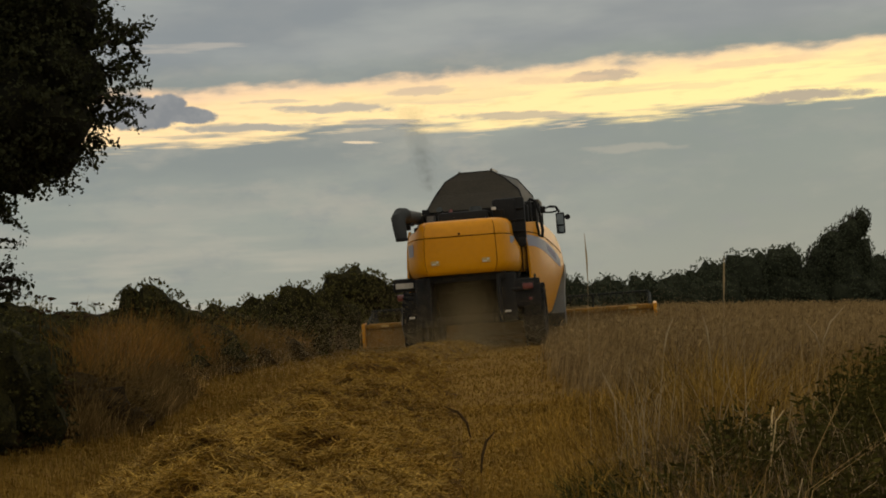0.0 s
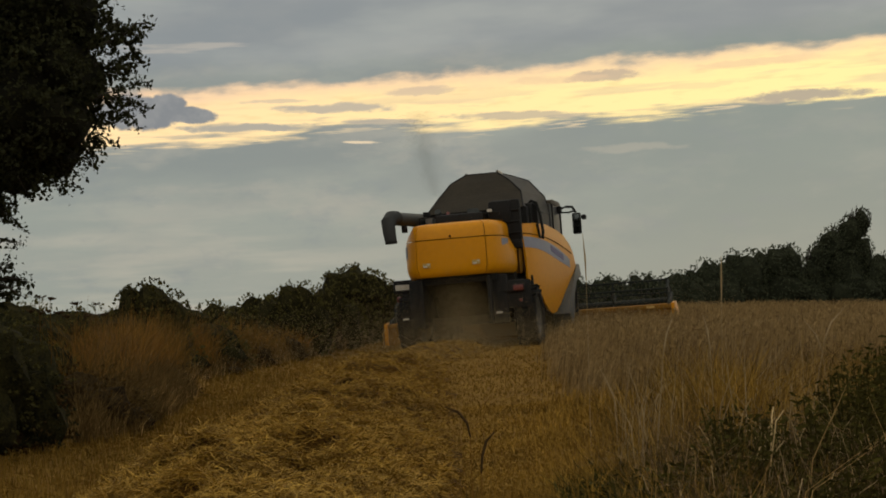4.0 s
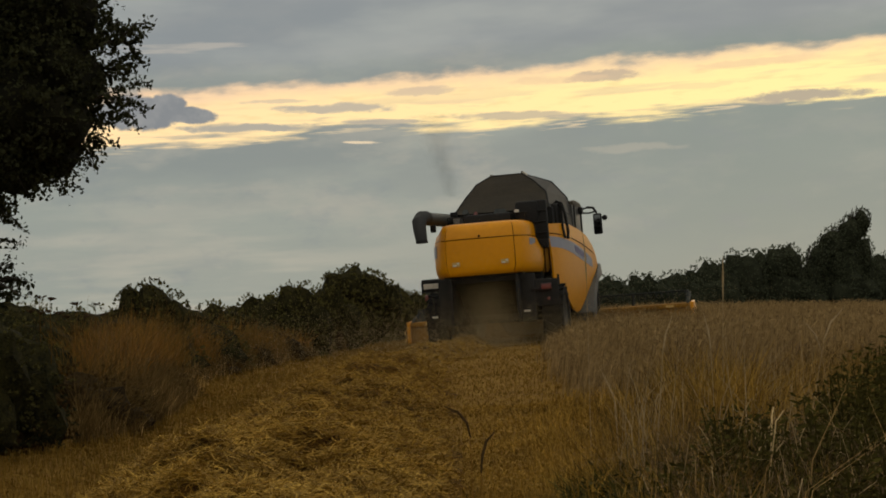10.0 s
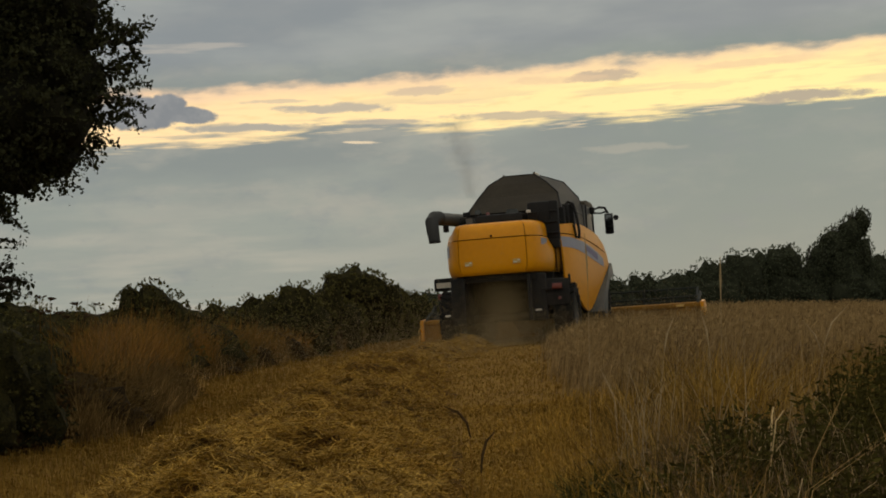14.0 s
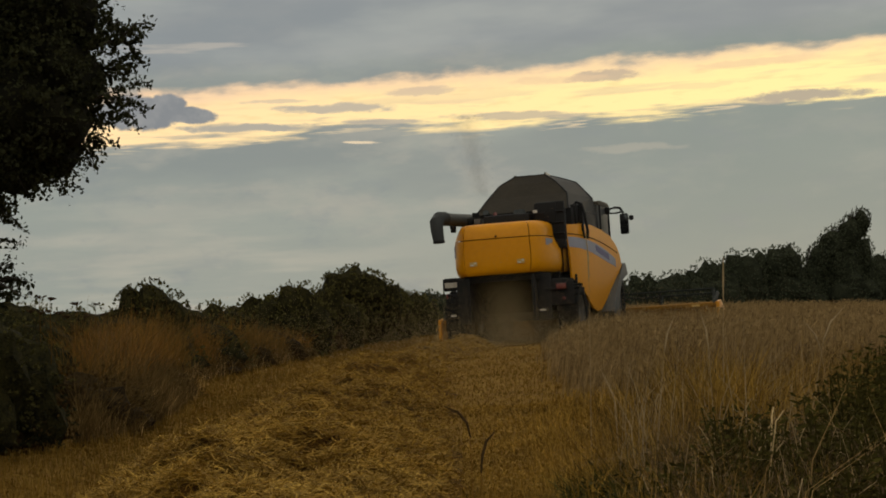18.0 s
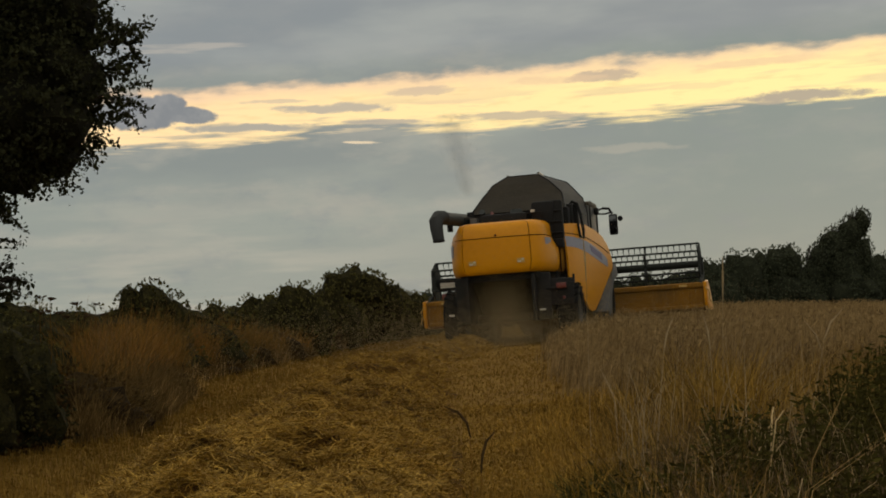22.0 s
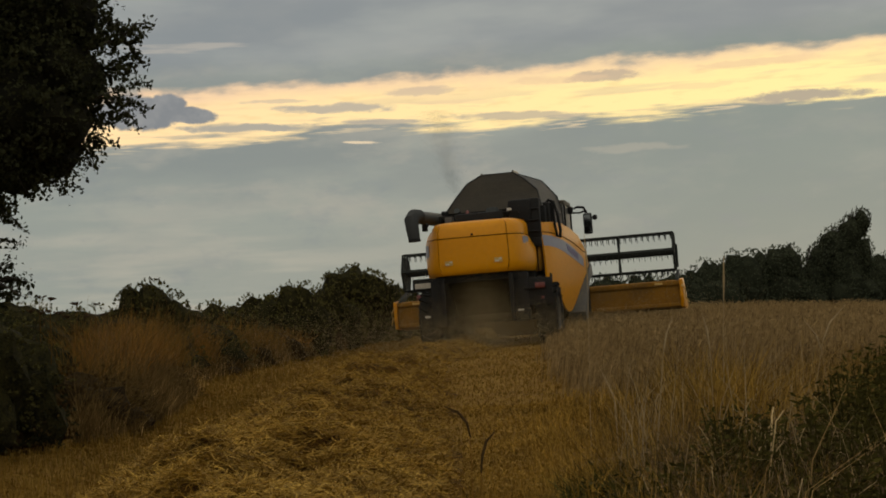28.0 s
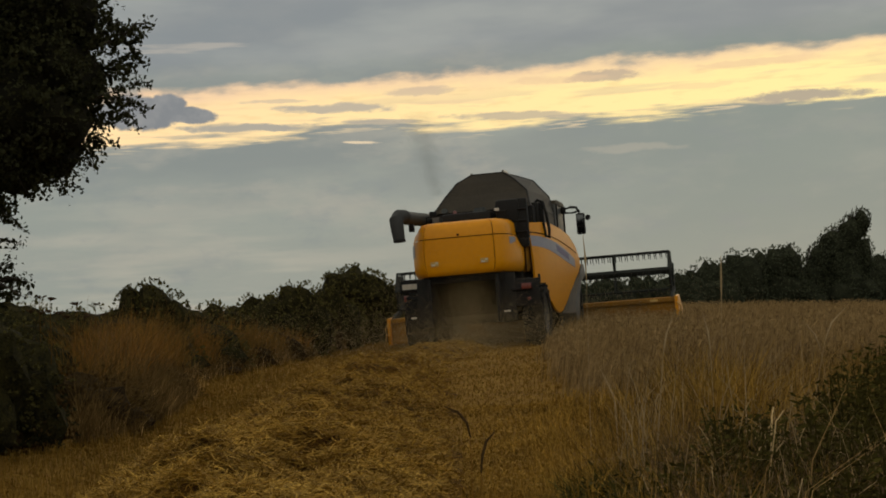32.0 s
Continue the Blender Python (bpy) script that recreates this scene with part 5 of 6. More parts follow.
def build_sides():
    for s in (-1, 1):
        a, b = (1.46, 1.50) if s > 0 else (-1.50, -1.46)
        # dark wheel arch before the shield
        pts = [(3.78, 0.66), (4.0, 0.95), (4.3, 1.2), (4.75, 1.46), (5.2, 1.68), (5.36, 1.84), (5.9, 1.86), (6.2, 1.55), (5.9, 1.55), (5.2, 1.45), (4.7, 1.15), (4.45, 0.8), (4.35, 0.36), (4.05, 0.36)]
        part("front_fender", slab(pts, *((1.50, 1.92) if s > 0 else (-1.92, -1.50)), 0.04), M["fender"], combine, "grey plastic wheel arch")
        # body wall behind the shield
        part("body_wall", boxed(*((1.02, 1.24) if s > 0 else (-1.20, -1.0)), 1.9 if s > 0 else 2.4, 5.0, 1.35, 2.60, 0.03), M["dark"], combine)
        sh = part("side_shield", flared(cut(slab([(max(y, 1.55 if s > 0 else 2.6), z) for y, z in SIDE], a, b)), s), M["yellow"], combine, "yellow side shield with a swept lower edge")
        e = b if s > 0 else a
        def skin(pts, lift, nm, m, lb=""):
            x0, x1 = (e + 0.001, e + lift) if s > 0 else (e - lift, e - 0.001)
            return part(nm, flared(cut(slab(pts, x0, x1)), s), m, sh, lb, 0)
        if s < 0:
            continue
        skin(band(1.58, 4.75, lambda u: 2.42 - 0.06 * u - 0.42 * u ** 2.2, lambda u: 0.24 - 0.04 * u + 0.14 * math.sin(math.pi * u) * u), 0.006, "decal", M["decal"], "lilac-grey swept decal")
        skin(band(3.2, 4.2, lambda u: 2.25 - 0.20 * u, lambda u: 0.15), 0.010, "decal_bar", M["decal_dark"], "purple lettering block")
        skin(band(1.58, 5.0, lambda u: 2.50 - 0.04 * u - 0.36 * u ** 2, lambda u: 0.022), 0.006, "shield_gap", M["seam"])
    part("belly_panel", boxed(1.0, 1.24, 1.75, 4.3, 0.55, 1.5, 0.04), M["dark"], combine)
    part("belly_panel", boxed(-1.24, -1.0, 1.9, 4.3, 0.55, 1.5, 0.04), M["dark"], combine)
    part("body_core", boxed(-1.12, 1.12, 1.3, 6.4, 0.95, 2.75, 0.03), M["dark"], combine, "black threshing body")
    # gap between hood and shield: black ladder, brackets and hoses
    lad = part("ladder_panel", boxed(1.03, 1.33, 1.30, 1.50, 2.34, 3.24, 0.05), M["dark"], combine, "black folded ladder hanging at the rear corner")
    part("ladder_foot", boxed(1.09, 1.32, 1.28, 1.48, 2.16, 2.36, 0.04), M["dark"], lad)
    for z in (2.5, 2.75, 3.0):
        part("rung", rod(bmesh.new(), (1.05, 1.28, z), (1.31, 1.28, z), 0.02), M["dark"], lad)
    rows = [[(1.17 - k, 1.385, z), (1.23 - k, 1.46, z), (1.30 - k, 1.56, z)] for z, k in ((1.62, 0.07), (1.7, 0.03), (1.9, 0.0), (2.2, 0.0))]
    # the darker yellow gives this narrow gap its shading
    part("filler_panel", loft(rows, thick=0.02), M["yellow_dust_shade"], combine, "inner panel between hood and shield, darkened for its shading")
    for x in (1.20, 1.295):
        part("bracket", boxed(x - 0.014, x + 0.014, 1.36 + (x - 1.17), 1.42 + (x - 1.17), 1.62, 2.3, 0.005), M["seam"], combine)
    rail = [(1.30, 2.5, 2.95), (1.31, 2.5, 3.16), (1.40, 2.5, 3.25), (1.51, 2.5, 3.20), (1.58, 2.48, 2.95), (1.63, 2.46, 2.55), (1.61, 2.46, 2.38), (1.54, 2.46, 2.42), (1.50, 2.48, 2.72)]
    part("rail_panel", boxed(1.34, 1.52, 2.52, 2.66, 2.62, 3.20, 0.05), M["dark"], combine, "black panel inside the handrail")
    part("handrail", pipe(bmesh.new(), rail, 0.035, 8), M["dark"], combine, "black tubular handrail")
    part("service_box", boxed(1.15, 1.42, 2.3, 3.0, 2.72, 3.20, 0.06), M["dark"], combine)


def build_tank():
    """Grain tank with its lids folded up into a tent, and the engine deck behind it."""
    def ring(xa, xb, y0, y1, z, front=0.0, dz=0.0):
        return [(xa, y0, z), (xb, y0, z), (xb + front, y1, z + dz), (xa, y1, z)]
    rings = [ring(-0.92, 1.30, 2.0, 5.5, 3.10, 0.06), ring(-0.76, 1.14, 2.75, 5.3, 3.52, 0.14), ring(-0.58, 0.79, 3.25, 4.95, 3.85, 0.18, 0.07), ring(-0.27, 0.46, 3.65, 4.7, 4.07, 0.12, -0.01)]
    r2 = rings[-1]
    def face(nm, pts, m, lb=""):
        bm = bmesh.new()
        bm.faces.new([bm.verts.new(p) for p in pts])
        bmesh.ops.solidify(bm, geom=list(bm.faces), thickness=0.025)
        return part(nm, bm, m, combine, lb, 0)
    for k, (nm, m) in enumerate((("rear_lid_sheet", "cover"), ("side_lid_sheet", "cover_pale"), ("front_lid_sheet", "cover"), ("side_lid_sheet", "cover"))):
        j = (k + 1) % 4
        for a, b in zip(rings, rings[1:]):
            face(nm, [a[k], a[j], b[j], b[k]], M[m], "raised tank lid of dark sheet")
    face("lid_top", [(p[0], p[1], p[2] - 0.03) for p in r2], M["cover"])
    # edge beads and the corner ears of the lids
    for k in range(4):
        j = (k + 1) % 4
        part("lid_bead", pipe(bmesh.new(), [a[k] for a in rings], 0.02, 6), M["dark"], combine)
        part("lid_bead", rod(bmesh.new(), r2[k], r2[j], 0.016, seg=6), M["dark"], combine)
    for x, dz in ((-0.27, 0.04), (0.48, 0.06)):
        part("lid_ear", boxed(x - 0.025, x + 0.025, 3.6, 3.72, 4.03, 4.06 + dz, 0.01), M["cover"], combine)
    # white rod gives the lid's edge its highlight
    part("lid_trim", rod(bmesh.new(), (0.52, 3.55, 4.085), (0.63, 3.42, 4.01), 0.024, 0.020, 6), M["white"], combine, "white rod standing in for a highlight on the lid's edge")
    part("lid_hinge", boxed(-1.0, -0.84, 1.95, 2.05, 3.06, 3.17, 0.02), M["dark"], combine)
    part("tank_body", boxed(-0.95, 1.36, 2.05, 5.5, 2.6, 3.12, 0.05), M["dark"], combine, "black grain tank body")
    # engine deck
    part("engine_cover", boxed(-0.55, 0.55, 1.15, 2.0, 2.7, 3.02, 0.08), M["dark"], combine)
    part("engine_cover", boxed(0.62, 1.16, 1.25, 2.05, 2.7, 3.24, 0.10), M["dark"], combine, "black air intake housing")
    part("exhaust", pipe(bmesh.new(), [(-0.55, 1.6, 2.75), (-0.55, 1.6, 3.05), (-0.55, 1.5, 3.12)], 0.075, 12), M["tube"], combine, "short grey exhaust")
    part("cleaner_cap", rod(bmesh.new(), (0.25, 1.5, 3.0), (0.25, 1.5, 3.12), 0.16, 0.12, 14), M["tube"], combine)
    part("deck_box", boxed(-0.85, -0.68, 1.5, 1.8, 2.75, 3.0, 0.03), M["cover_pale"], combine, "pale service box")
    part("beacon", rod(bmesh.new(), (-0.28, 1.3, 3.0), (-0.28, 1.3, 3.09), 0.05, 0.035, 10), M["red"], combine, "dull red beacon")
    part("deck_lamp", boxed(0.62, 0.72, 1.2, 1.28, 2.98, 3.06, 0.02), M["white"], combine, "small white work lamp")
    for x in (-0.9, 0.0, 0.9):
        part("deck_rail", pipe(bmesh.new(), [(x, 1.2, 2.76), (x, 1.15, 2.98), (x * 0.6, 1.15, 2.98)], 0.016, 6), M["dark"], combine)


def build_auger():
    """The unloading auger, folded back along the left flank, with its drooping spout."""
    tip = Vector((-1.15, -0.42, 2.93))
    part("auger_tube", pipe(bmesh.new(), [(-1.16, 4.6, 3.08), (-1.16, 2.4, 3.02), (-1.15, 0.6, 2.96), tip], [0.15, 0.15, 0.145, 0.145], 18), M["tube"], combine, "grey steel unloading auger tube")
    sp = part("auger_spout", pipe(bmesh.new(), [tip + Vector((0.04, 0.3, 0.02)), tip + Vector((0.0, 0.02, 0.01)), tip + Vector((-0.03, -0.14, -0.08)), tip + Vector((0.0, -0.22, -0.28)), tip + Vector((0.03, -0.24, -0.53))],
                               [0.155, 0.155, 0.15, 0.14, 0.122], 16), M["spout"], combine, "dark drooping rubber spout")
    part("spout_rim", rod(bmesh.new(), tip + Vector((0.03, -0.24, -0.50)), tip + Vector((0.032, -0.242, -0.545)), 0.132, seg=16), M["dark"], sp)
    part("auger_lamp", boxed(-0.98, -0.90, -0.2, -0.1, 2.70, 2.78, 0.02), M["dark"], combine)
    part("auger_cradle", boxed(-1.25, -1.13, 0.85, 0.95, 2.68, 2.86, 0.02), M["dark"], combine)


def build_cab():
    cab = part("cab", slab([(5.35, 1.9), (7.1, 1.9), (7.2, 2.6), (7.0, 3.36), (5.35, 3.36)], -1.08, 1.38, 0.03), M["glass"], combine, "dark glazed cab")
    part("cab_roof", slab([(5.45, 3.34), (7.05, 3.34), (7.12, 3.40), (6.9, 3.47), (5.7, 3.47), (5.45, 3.44)], -1.14, 1.40, 0.03), M["cover"], cab, "dark cab roof")
    for y in (5.66, 6.95):
        part("cab_pillar", boxed(1.35, 1.41, y - 0.05, y + 0.05, 1.9, 3.36, 0.015), M["dark"], cab)
    for s in (1,):
        x = s * 1.86
        part("mirror_mount", boxed(1.38, 1.50, 6.48, 6.60, 3.16, 3.34, 0.03), M["dark"], combine)
        part("mirror_arm", pipe(bmesh.new(), [(1.48, 6.54, 3.18), (1.66, 6.57, 3.17), (1.80, 6.58, 3.20)], 0.022, 8), M["dark"], combine, "black mirror arm")
        arm = [(s * 1.36, 6.5, 3.28), (s * 1.48, 6.55, 3.28), (s * 1.62, 6.58, 3.32), (s * 1.76, 6.58, 3.30), (s * 1.84, 6.58, 3.16)]
        part("mirror_arm", pipe(bmesh.new(), arm, 0.032, 8), M["dark"], combine, "black mirror arm")
        mr = part("mirror", boxed(x - 0.12, x + 0.10, 6.54, 6.64, 2.62, 3.15, 0.04), M["dark"], combine, "black-backed wing mirror")
        part("mirror_glass", boxed(x - 0.09, x + 0.07, 6.532, 6.542, 2.85, 3.11), M["mirror"], mr)
        part("mirror_glass", boxed(x - 0.09, x + 0.07, 6.532, 6.542, 2.66, 2.81), M["mirror"], mr)
        part("spot_mirror", rod(bmesh.new(), (x + s * 0.17, 6.62, 3.03), (x + s * 0.17, 6.55, 3.03), 0.07, 0.06, 12), M["dark"], mr)


def wheel(name, x, y, r, w, lugs):
    """A tyre with chevron lugs on a dished rim, on its own axle."""
    t = new(name)
    t.parent = combine
    t.matrix_basis = pose(x, y, r)
    prof = [(-w / 2 * 0.8, r * 0.60), (-w / 2, r * 0.72), (-w / 2, r * 0.90), (-w / 2 * 0.8, r * 0.97), (0, r * 0.985), (w / 2 * 0.8, r * 0.97), (w / 2, r * 0.90), (w / 2, r * 0.72), (w / 2 * 0.8, r * 0.60)]
    rows = [[(a, b * math.cos(2 * math.pi * k / 36), b * math.sin(2 * math.pi * k / 36)) for k in range(36)] for a, b in prof]
    bm = loft(rows, closed=True)
    turns = []
    for k in range(lugs):
        for s in (-1, 1):
            m = Matrix.Rotation(2 * math.pi * (k + 0.25 * s) / lugs, 4, "X") @ Matrix.Translation((s * w * 0.25, 0, r * 0.985)) @ Matrix.Rotation(s * radians(35), 4, "Z")
            turns.append(m)
    part("tyre", bm, M["tyre"], t, "muddy lugged tyre", 30)
    lug = part("lug", boxed(-w * 0.27, w * 0.27, -0.035, 0.035, -0.03, 0.025, 0), M["tyre"], t)
    lug.matrix_basis = turns[0]
    for m in turns[1:]:
        more = new("lug", lug.data)
        more.parent = t
        more.matrix_basis = m
    prof = [(-w * 0.3, r * 0.02), (-w * 0.3, r * 0.2), (-w * 0.12, r * 0.4), (-w * 0.36, r * 0.56), (-w * 0.42, r * 0.62), (w * 0.42, r * 0.62), (w * 0.36, r * 0.56), (w * 0.12, r * 0.4), (w * 0.3, r * 0.2), (w * 0.3, r * 0.02)]
    rows = [[(a, b * math.cos(2 * math.pi * k / 24), b * math.sin(2 * math.pi * k / 24)) for k in range(24)] for a, b in prof]
    part("rim", loft(rows, closed=True), M["rim"], t, "dusty grey steel rim")
    return t


BRAKE = new("brake_lamp")
BRAKE.parent = combine
tagged(BRAKE, "small brake lamp with a lit and an unlit side")


def build_running_gear():
    ws = []
    for s in (-1, 1):
        rx = 1.42 if s > 0 else -1.16
        ws.append((wheel("rear_wheel", rx, 1.05, 0.66, 0.46, 18), 0.66, rx, 1.05))
        ws.append((wheel("front_wheel", s * 1.46, 5.3, 0.93, 0.68, 20), 0.93, s * 1.46, 5.3))
        part("rear_mudguard", boxed(*((0.70, 1.10) if s > 0 else (-1.06, -0.78)), 0.34, 0.46, 0.55, 1.60, 0.055), M["dark"], combine, "black mudguard behind the rear wheel")
        part("outlet_wall", boxed(*sorted((s * 0.70, s * 0.78)), 0.15, 1.3, 0.55, 1.58, 0.02), M["dark"], combine)
        part("reflector", boxed(*((0.82, 0.96) if s > 0 else (-1.22, -1.10)), 0.31, 0.338, 0.76, 0.80, 0.005), M["white"], combine, "small pale reflector")
        if s < 0:
            continue
        # two added plates: one masks the rear wheel in black, one blocks skylight
        part("lamp_board", boxed(1.08, 1.60, 0.37, 0.41, 0.86, 1.44, 0.02), M["dark"], combine, "added black plate that darkens the rear wheel's upper half")
        part("wheel_cover", boxed(1.10, 1.38, 0.42, 1.76, 1.40, 1.46, 0.02), M["dark"], combine, "added black plate that keeps sky light off the rear wheel")
        arm = part("lamp_arm", boxed(*sorted((s * 1.0, s * 1.42)), 0.30, 0.36, 1.20, 1.26, 0.02), M["dark"], combine)
        part("lamp_housing", boxed(1.23, 1.47, 0.29, 0.34, 1.20, 1.36, 0.02), M["dark"], combine)
        part("tail_lamp", boxed(-0.105, 0.105, -0.011, 0.0, -0.056, 0.056, 0.004), M["red"], BRAKE, "dull orange-red lens")
        part("lit_side", boxed(-0.065, 0.065, 0.010, 0.016, -0.034, 0.030, 0.003), M["brake_light"], BRAKE, "glowing orange brake light")
        part("lit_lens", boxed(-0.10, 0.10, 0.0, 0.010, -0.052, 0.048, 0.004), M["brake_rim"], BRAKE, "red lens lit from within")
        part("tail_lamp_low", boxed(*sorted((s * 1.36, s * 1.42)), 0.24, 0.30, 0.98, 1.04, 0.01), M["red"], combine)
    part("wheel_well", boxed(1.08, 1.44, 1.72, 1.80, 0.40, 1.56, 0.02), M["dark"], combine, "black panel behind the rear wheel")
    part("rear_axle", rod(bmesh.new(), (-1.1, 1.05, 0.66), (1.3, 1.05, 0.66), 0.10, seg=10), M["dark"], combine)
    part("front_axle", boxed(-1.12, 1.12, 5.05, 5.55, 0.75, 1.1, 0.05), M["dark"], combine)
    part("sieve_box", boxed(-0.68, 0.68, 1.7, 5.0, 0.62, 1.3, 0.06), M["dark"], combine)
    part("straw_outlet", slab([(0.35, 1.58), (1.6, 1.58), (1.7, 0.9), (1.5, 0.75), (1.3, 0.95), (0.9, 1.3)], -0.7, 0.7, 0.02), M["dark"], combine, "black straw outlet hood")
    # plate and lamp on the left flank
    # black strip added as the shade at the top of the straw outlet
    part("outlet_curtain", boxed(-0.86, 0.90, 0.27, 0.30, 1.47, 1.66, 0.01), M["dark"], combine, "added black strip standing in for the shade under the hood")
    pl = part("number_board", boxed(-1.70, -1.20, 1.50, 1.58, 1.36, 1.66, 0.06), M["dark"], combine, "black board with a pale plate")
    part("plate", boxed(-1.64, -1.25, 1.488, 1.499, 1.44, 1.56), M["white"], pl)
    part("board_lamp", boxed(-1.62, -1.36, 1.45, 1.52, 1.17, 1.31, 0.03), M["red"], combine, "dull red side lamp")
    part("board_post", boxed(-1.50, -1.40, 1.52, 1.60, 0.7, 1.5, 0.02), M["dark"], combine)
    part("hose", pipe(bmesh.new(), [(-1.1, 1.3, 1.6), (-1.02, 1.0, 1.45), (-0.98, 0.8, 1.1), (-1.05, 0.7, 0.8)], 0.03, 8), M["tube"], combine)
    part("feeder_house", slab([(5.4, 1.3), (5.4, 0.75), (7.1, 0.2), (7.1, 0.8)], -0.75, 0.75, 0.03), M["yellow_dust_shade"], combine, "yellow feeder house")
    return ws


HEAD_L, HEAD_R, REEL_R = -3.35, 3.97, 0.55


def build_header():
    """The cutting table with its reel; it is raised and lowered on the feeder house."""
    hd = new("header")
    hd.parent = combine
    tagged(hd, "wide yellow cutting table with a tined reel")
    hd.matrix_basis = pose(0, 7.2, 0)
    prof = [(0.0, 0.70), (0.12, 0.74), (0.16, 0.70), (0.08, 0.62), (0.10, 0.16), (0.5, 0.05), (1.15, 0.03), (1.15, 0.0), (0.45, 0.01), (0.0, 0.08)]
    part("back_sheet", slab(prof, HEAD_L, HEAD_R, 0.008), M["yellow_dust_shade"], hd, "long yellow back sheet, coloured for dust and shade")
    part("top_beam", boxed(HEAD_L, HEAD_R, -0.06, 0.14, 0.60, 0.72, 0.03), M["yellow_dust_shade"], hd, "yellow top beam, coloured for dust and shade")
    part("toe_beam", boxed(HEAD_L + 0.02, HEAD_R - 0.02, -0.05, 0.1, 0.06, 0.16, 0.03), M["yellow_dust_shade"], hd)
    n = 4
    for i in range(n):
        x = HEAD_L + 0.35 + (HEAD_R - HEAD_L - 0.7) * i / (n - 1)
        part("rib", boxed(x - 0.03, x + 0.03, -0.015, 0.02, 0.14, 0.62, 0.005), M["yellow_dust_shade"], hd)
    for x in (HEAD_L, HEAD_R):
        s = -1 if x < 0 else 1
        pts = [(-0.08, 0.74), (0.5, 0.78), (1.2, 0.55), (1.9, 0.12), (2.1, 0.02), (1.2, 0.0), (-0.02, 0.04), (-0.10, 0.3)]
        part("end_panel", slab(pts, *sorted((x, x + s * 0.09)), 0.02), M["yellow"], hd, "yellow end panel with a crop divider")
        part("end_plate", boxed(*sorted((x - s * 0.42, x - s * 0.62)), -0.075, -0.062, 0.63, 0.69, 0.004), M["sticker"], hd, "pale worn marker plate")
        part("reel_arm", slab([(0.0, 0.72), (0.1, 0.80), (1.1, 1.02), (1.15, 0.92), (0.2, 0.66)], *sorted((x - s * 0.10, x - s * 0.03)), 0.01), M["reel"], hd, "dark reel arm")
        part("divider_rod", pipe(bmesh.new(), [(x + s * 0.05, -0.10, 0.60), (x + s * 0.14, -0.10, 0.48), (x + s * 0.13, -0.06, 0.30), (x + s * 0.20, 0.1, 0.16)], 0.018, 6), M["sticker"], hd, "bent pale divider rod")
    bm = rod(bmesh.new(), (HEAD_L + 0.12, 0.45, 0.34), (HEAD_R - 0.12, 0.45, 0.34), 0.19, seg=14)
    part("table_auger", bm, M["steel"], hd, "steel table auger")
    part("cutter_bar", boxed(HEAD_L + 0.1, HEAD_R - 0.1, 1.15, 1.24, 0.02, 0.05, 0.008), M["steel"], hd)
    # reel: centre tube and spiders turn together; each bat rides round with its tines hanging
    x0, x1 = HEAD_L + 0.14, HEAD_R - 0.10
    bm = rod(bmesh.new(), (x0, 0, 0), (x1, 0, 0), 0.095, seg=14)
    xs = [x0 + (x1 - x0) * k / 5 for k in range(6)]
    for x in xs:
        for k in range(6):
            a, b = math.pi * k / 3, math.pi * (k + 1) / 3
            p, q = Vector((x, REEL_R * math.cos(a), REEL_R * math.sin(a))), Vector((x, REEL_R * math.cos(b), REEL_R * math.sin(b)))
            rod(bm, (x, 0, 0), p, 0.03, 0.022, 5)
            if x in (xs[0], xs[-1]):
                rod(bm, p, q, 0.028, seg=5)
                rod(bm, p * 0.5 + Vector((x * 0.5, 0, 0)), q * 0.5 + Vector((x * 0.5, 0, 0)), 0.022, seg=5)
    for x in (xs[0], xs[-1]):
        a = [bm.verts.new((x - 0.014, REEL_R * 0.9 * math.cos(math.pi * k / 3), REEL_R * 0.9 * math.sin(math.pi * k / 3))) for k in range(6)]
        b = [bm.verts.new(v.co + Vector((0.028, 0, 0))) for v in a]
        for k in range(6):
            bm.faces.new((a[k], a[(k + 1) % 6], b[(k + 1) % 6], b[k]))
        bm.faces.new(a[::-1])
        bm.faces.new(b)
    reel = part("reel", bm, M["reel"], hd, "dark reel tube with its spiders")
    bats = []
    for k in range(6):
        bm = rod(bmesh.new(), (x0, 0, 0), (x1, 0, 0), 0.028, seg=6)
        for i in range(48):
            x = x0 + 0.06 + (x1 - x0 - 0.12) * i / 47
            pipe(bm, [(x, 0, 0), (x, -0.015, -0.08), (x + 0.006, 0.01, -0.17)], [0.020, 0.013, 0.007], 4)
        bats.append(part("bat", bm, M["reel"], hd, "reel bat with hanging spring tines"))
    levers = []
    for x in (HEAD_L, HEAD_R):
        s = -1 if x < 0 else 1
        levers.append(part("reel_lever", slab([(-0.04, -0.42), (0.10, -0.42), (0.16, -0.05), (0.24, 0.16), (0.18, 0.19), (0.06, -0.02)], *sorted((x - s * 0.07, x - s * 0.02)), 0.01), M["reel"], hd, "dark lever at the reel's end"))
    return hd, reel, bats, levers


build_hood()
build_sides()
build_tank()
build_auger()
build_cab()
WHEELS = build_running_gear()
HEADER, REEL, BATS, LEVERS = build_header()

# ------------------------------------------------------------------ straw and dust behind the machine
discharge = thing("straw_discharge", "stream of chopped straw and chaff falling out of the combine", "falling straw")
FALL = 0.8


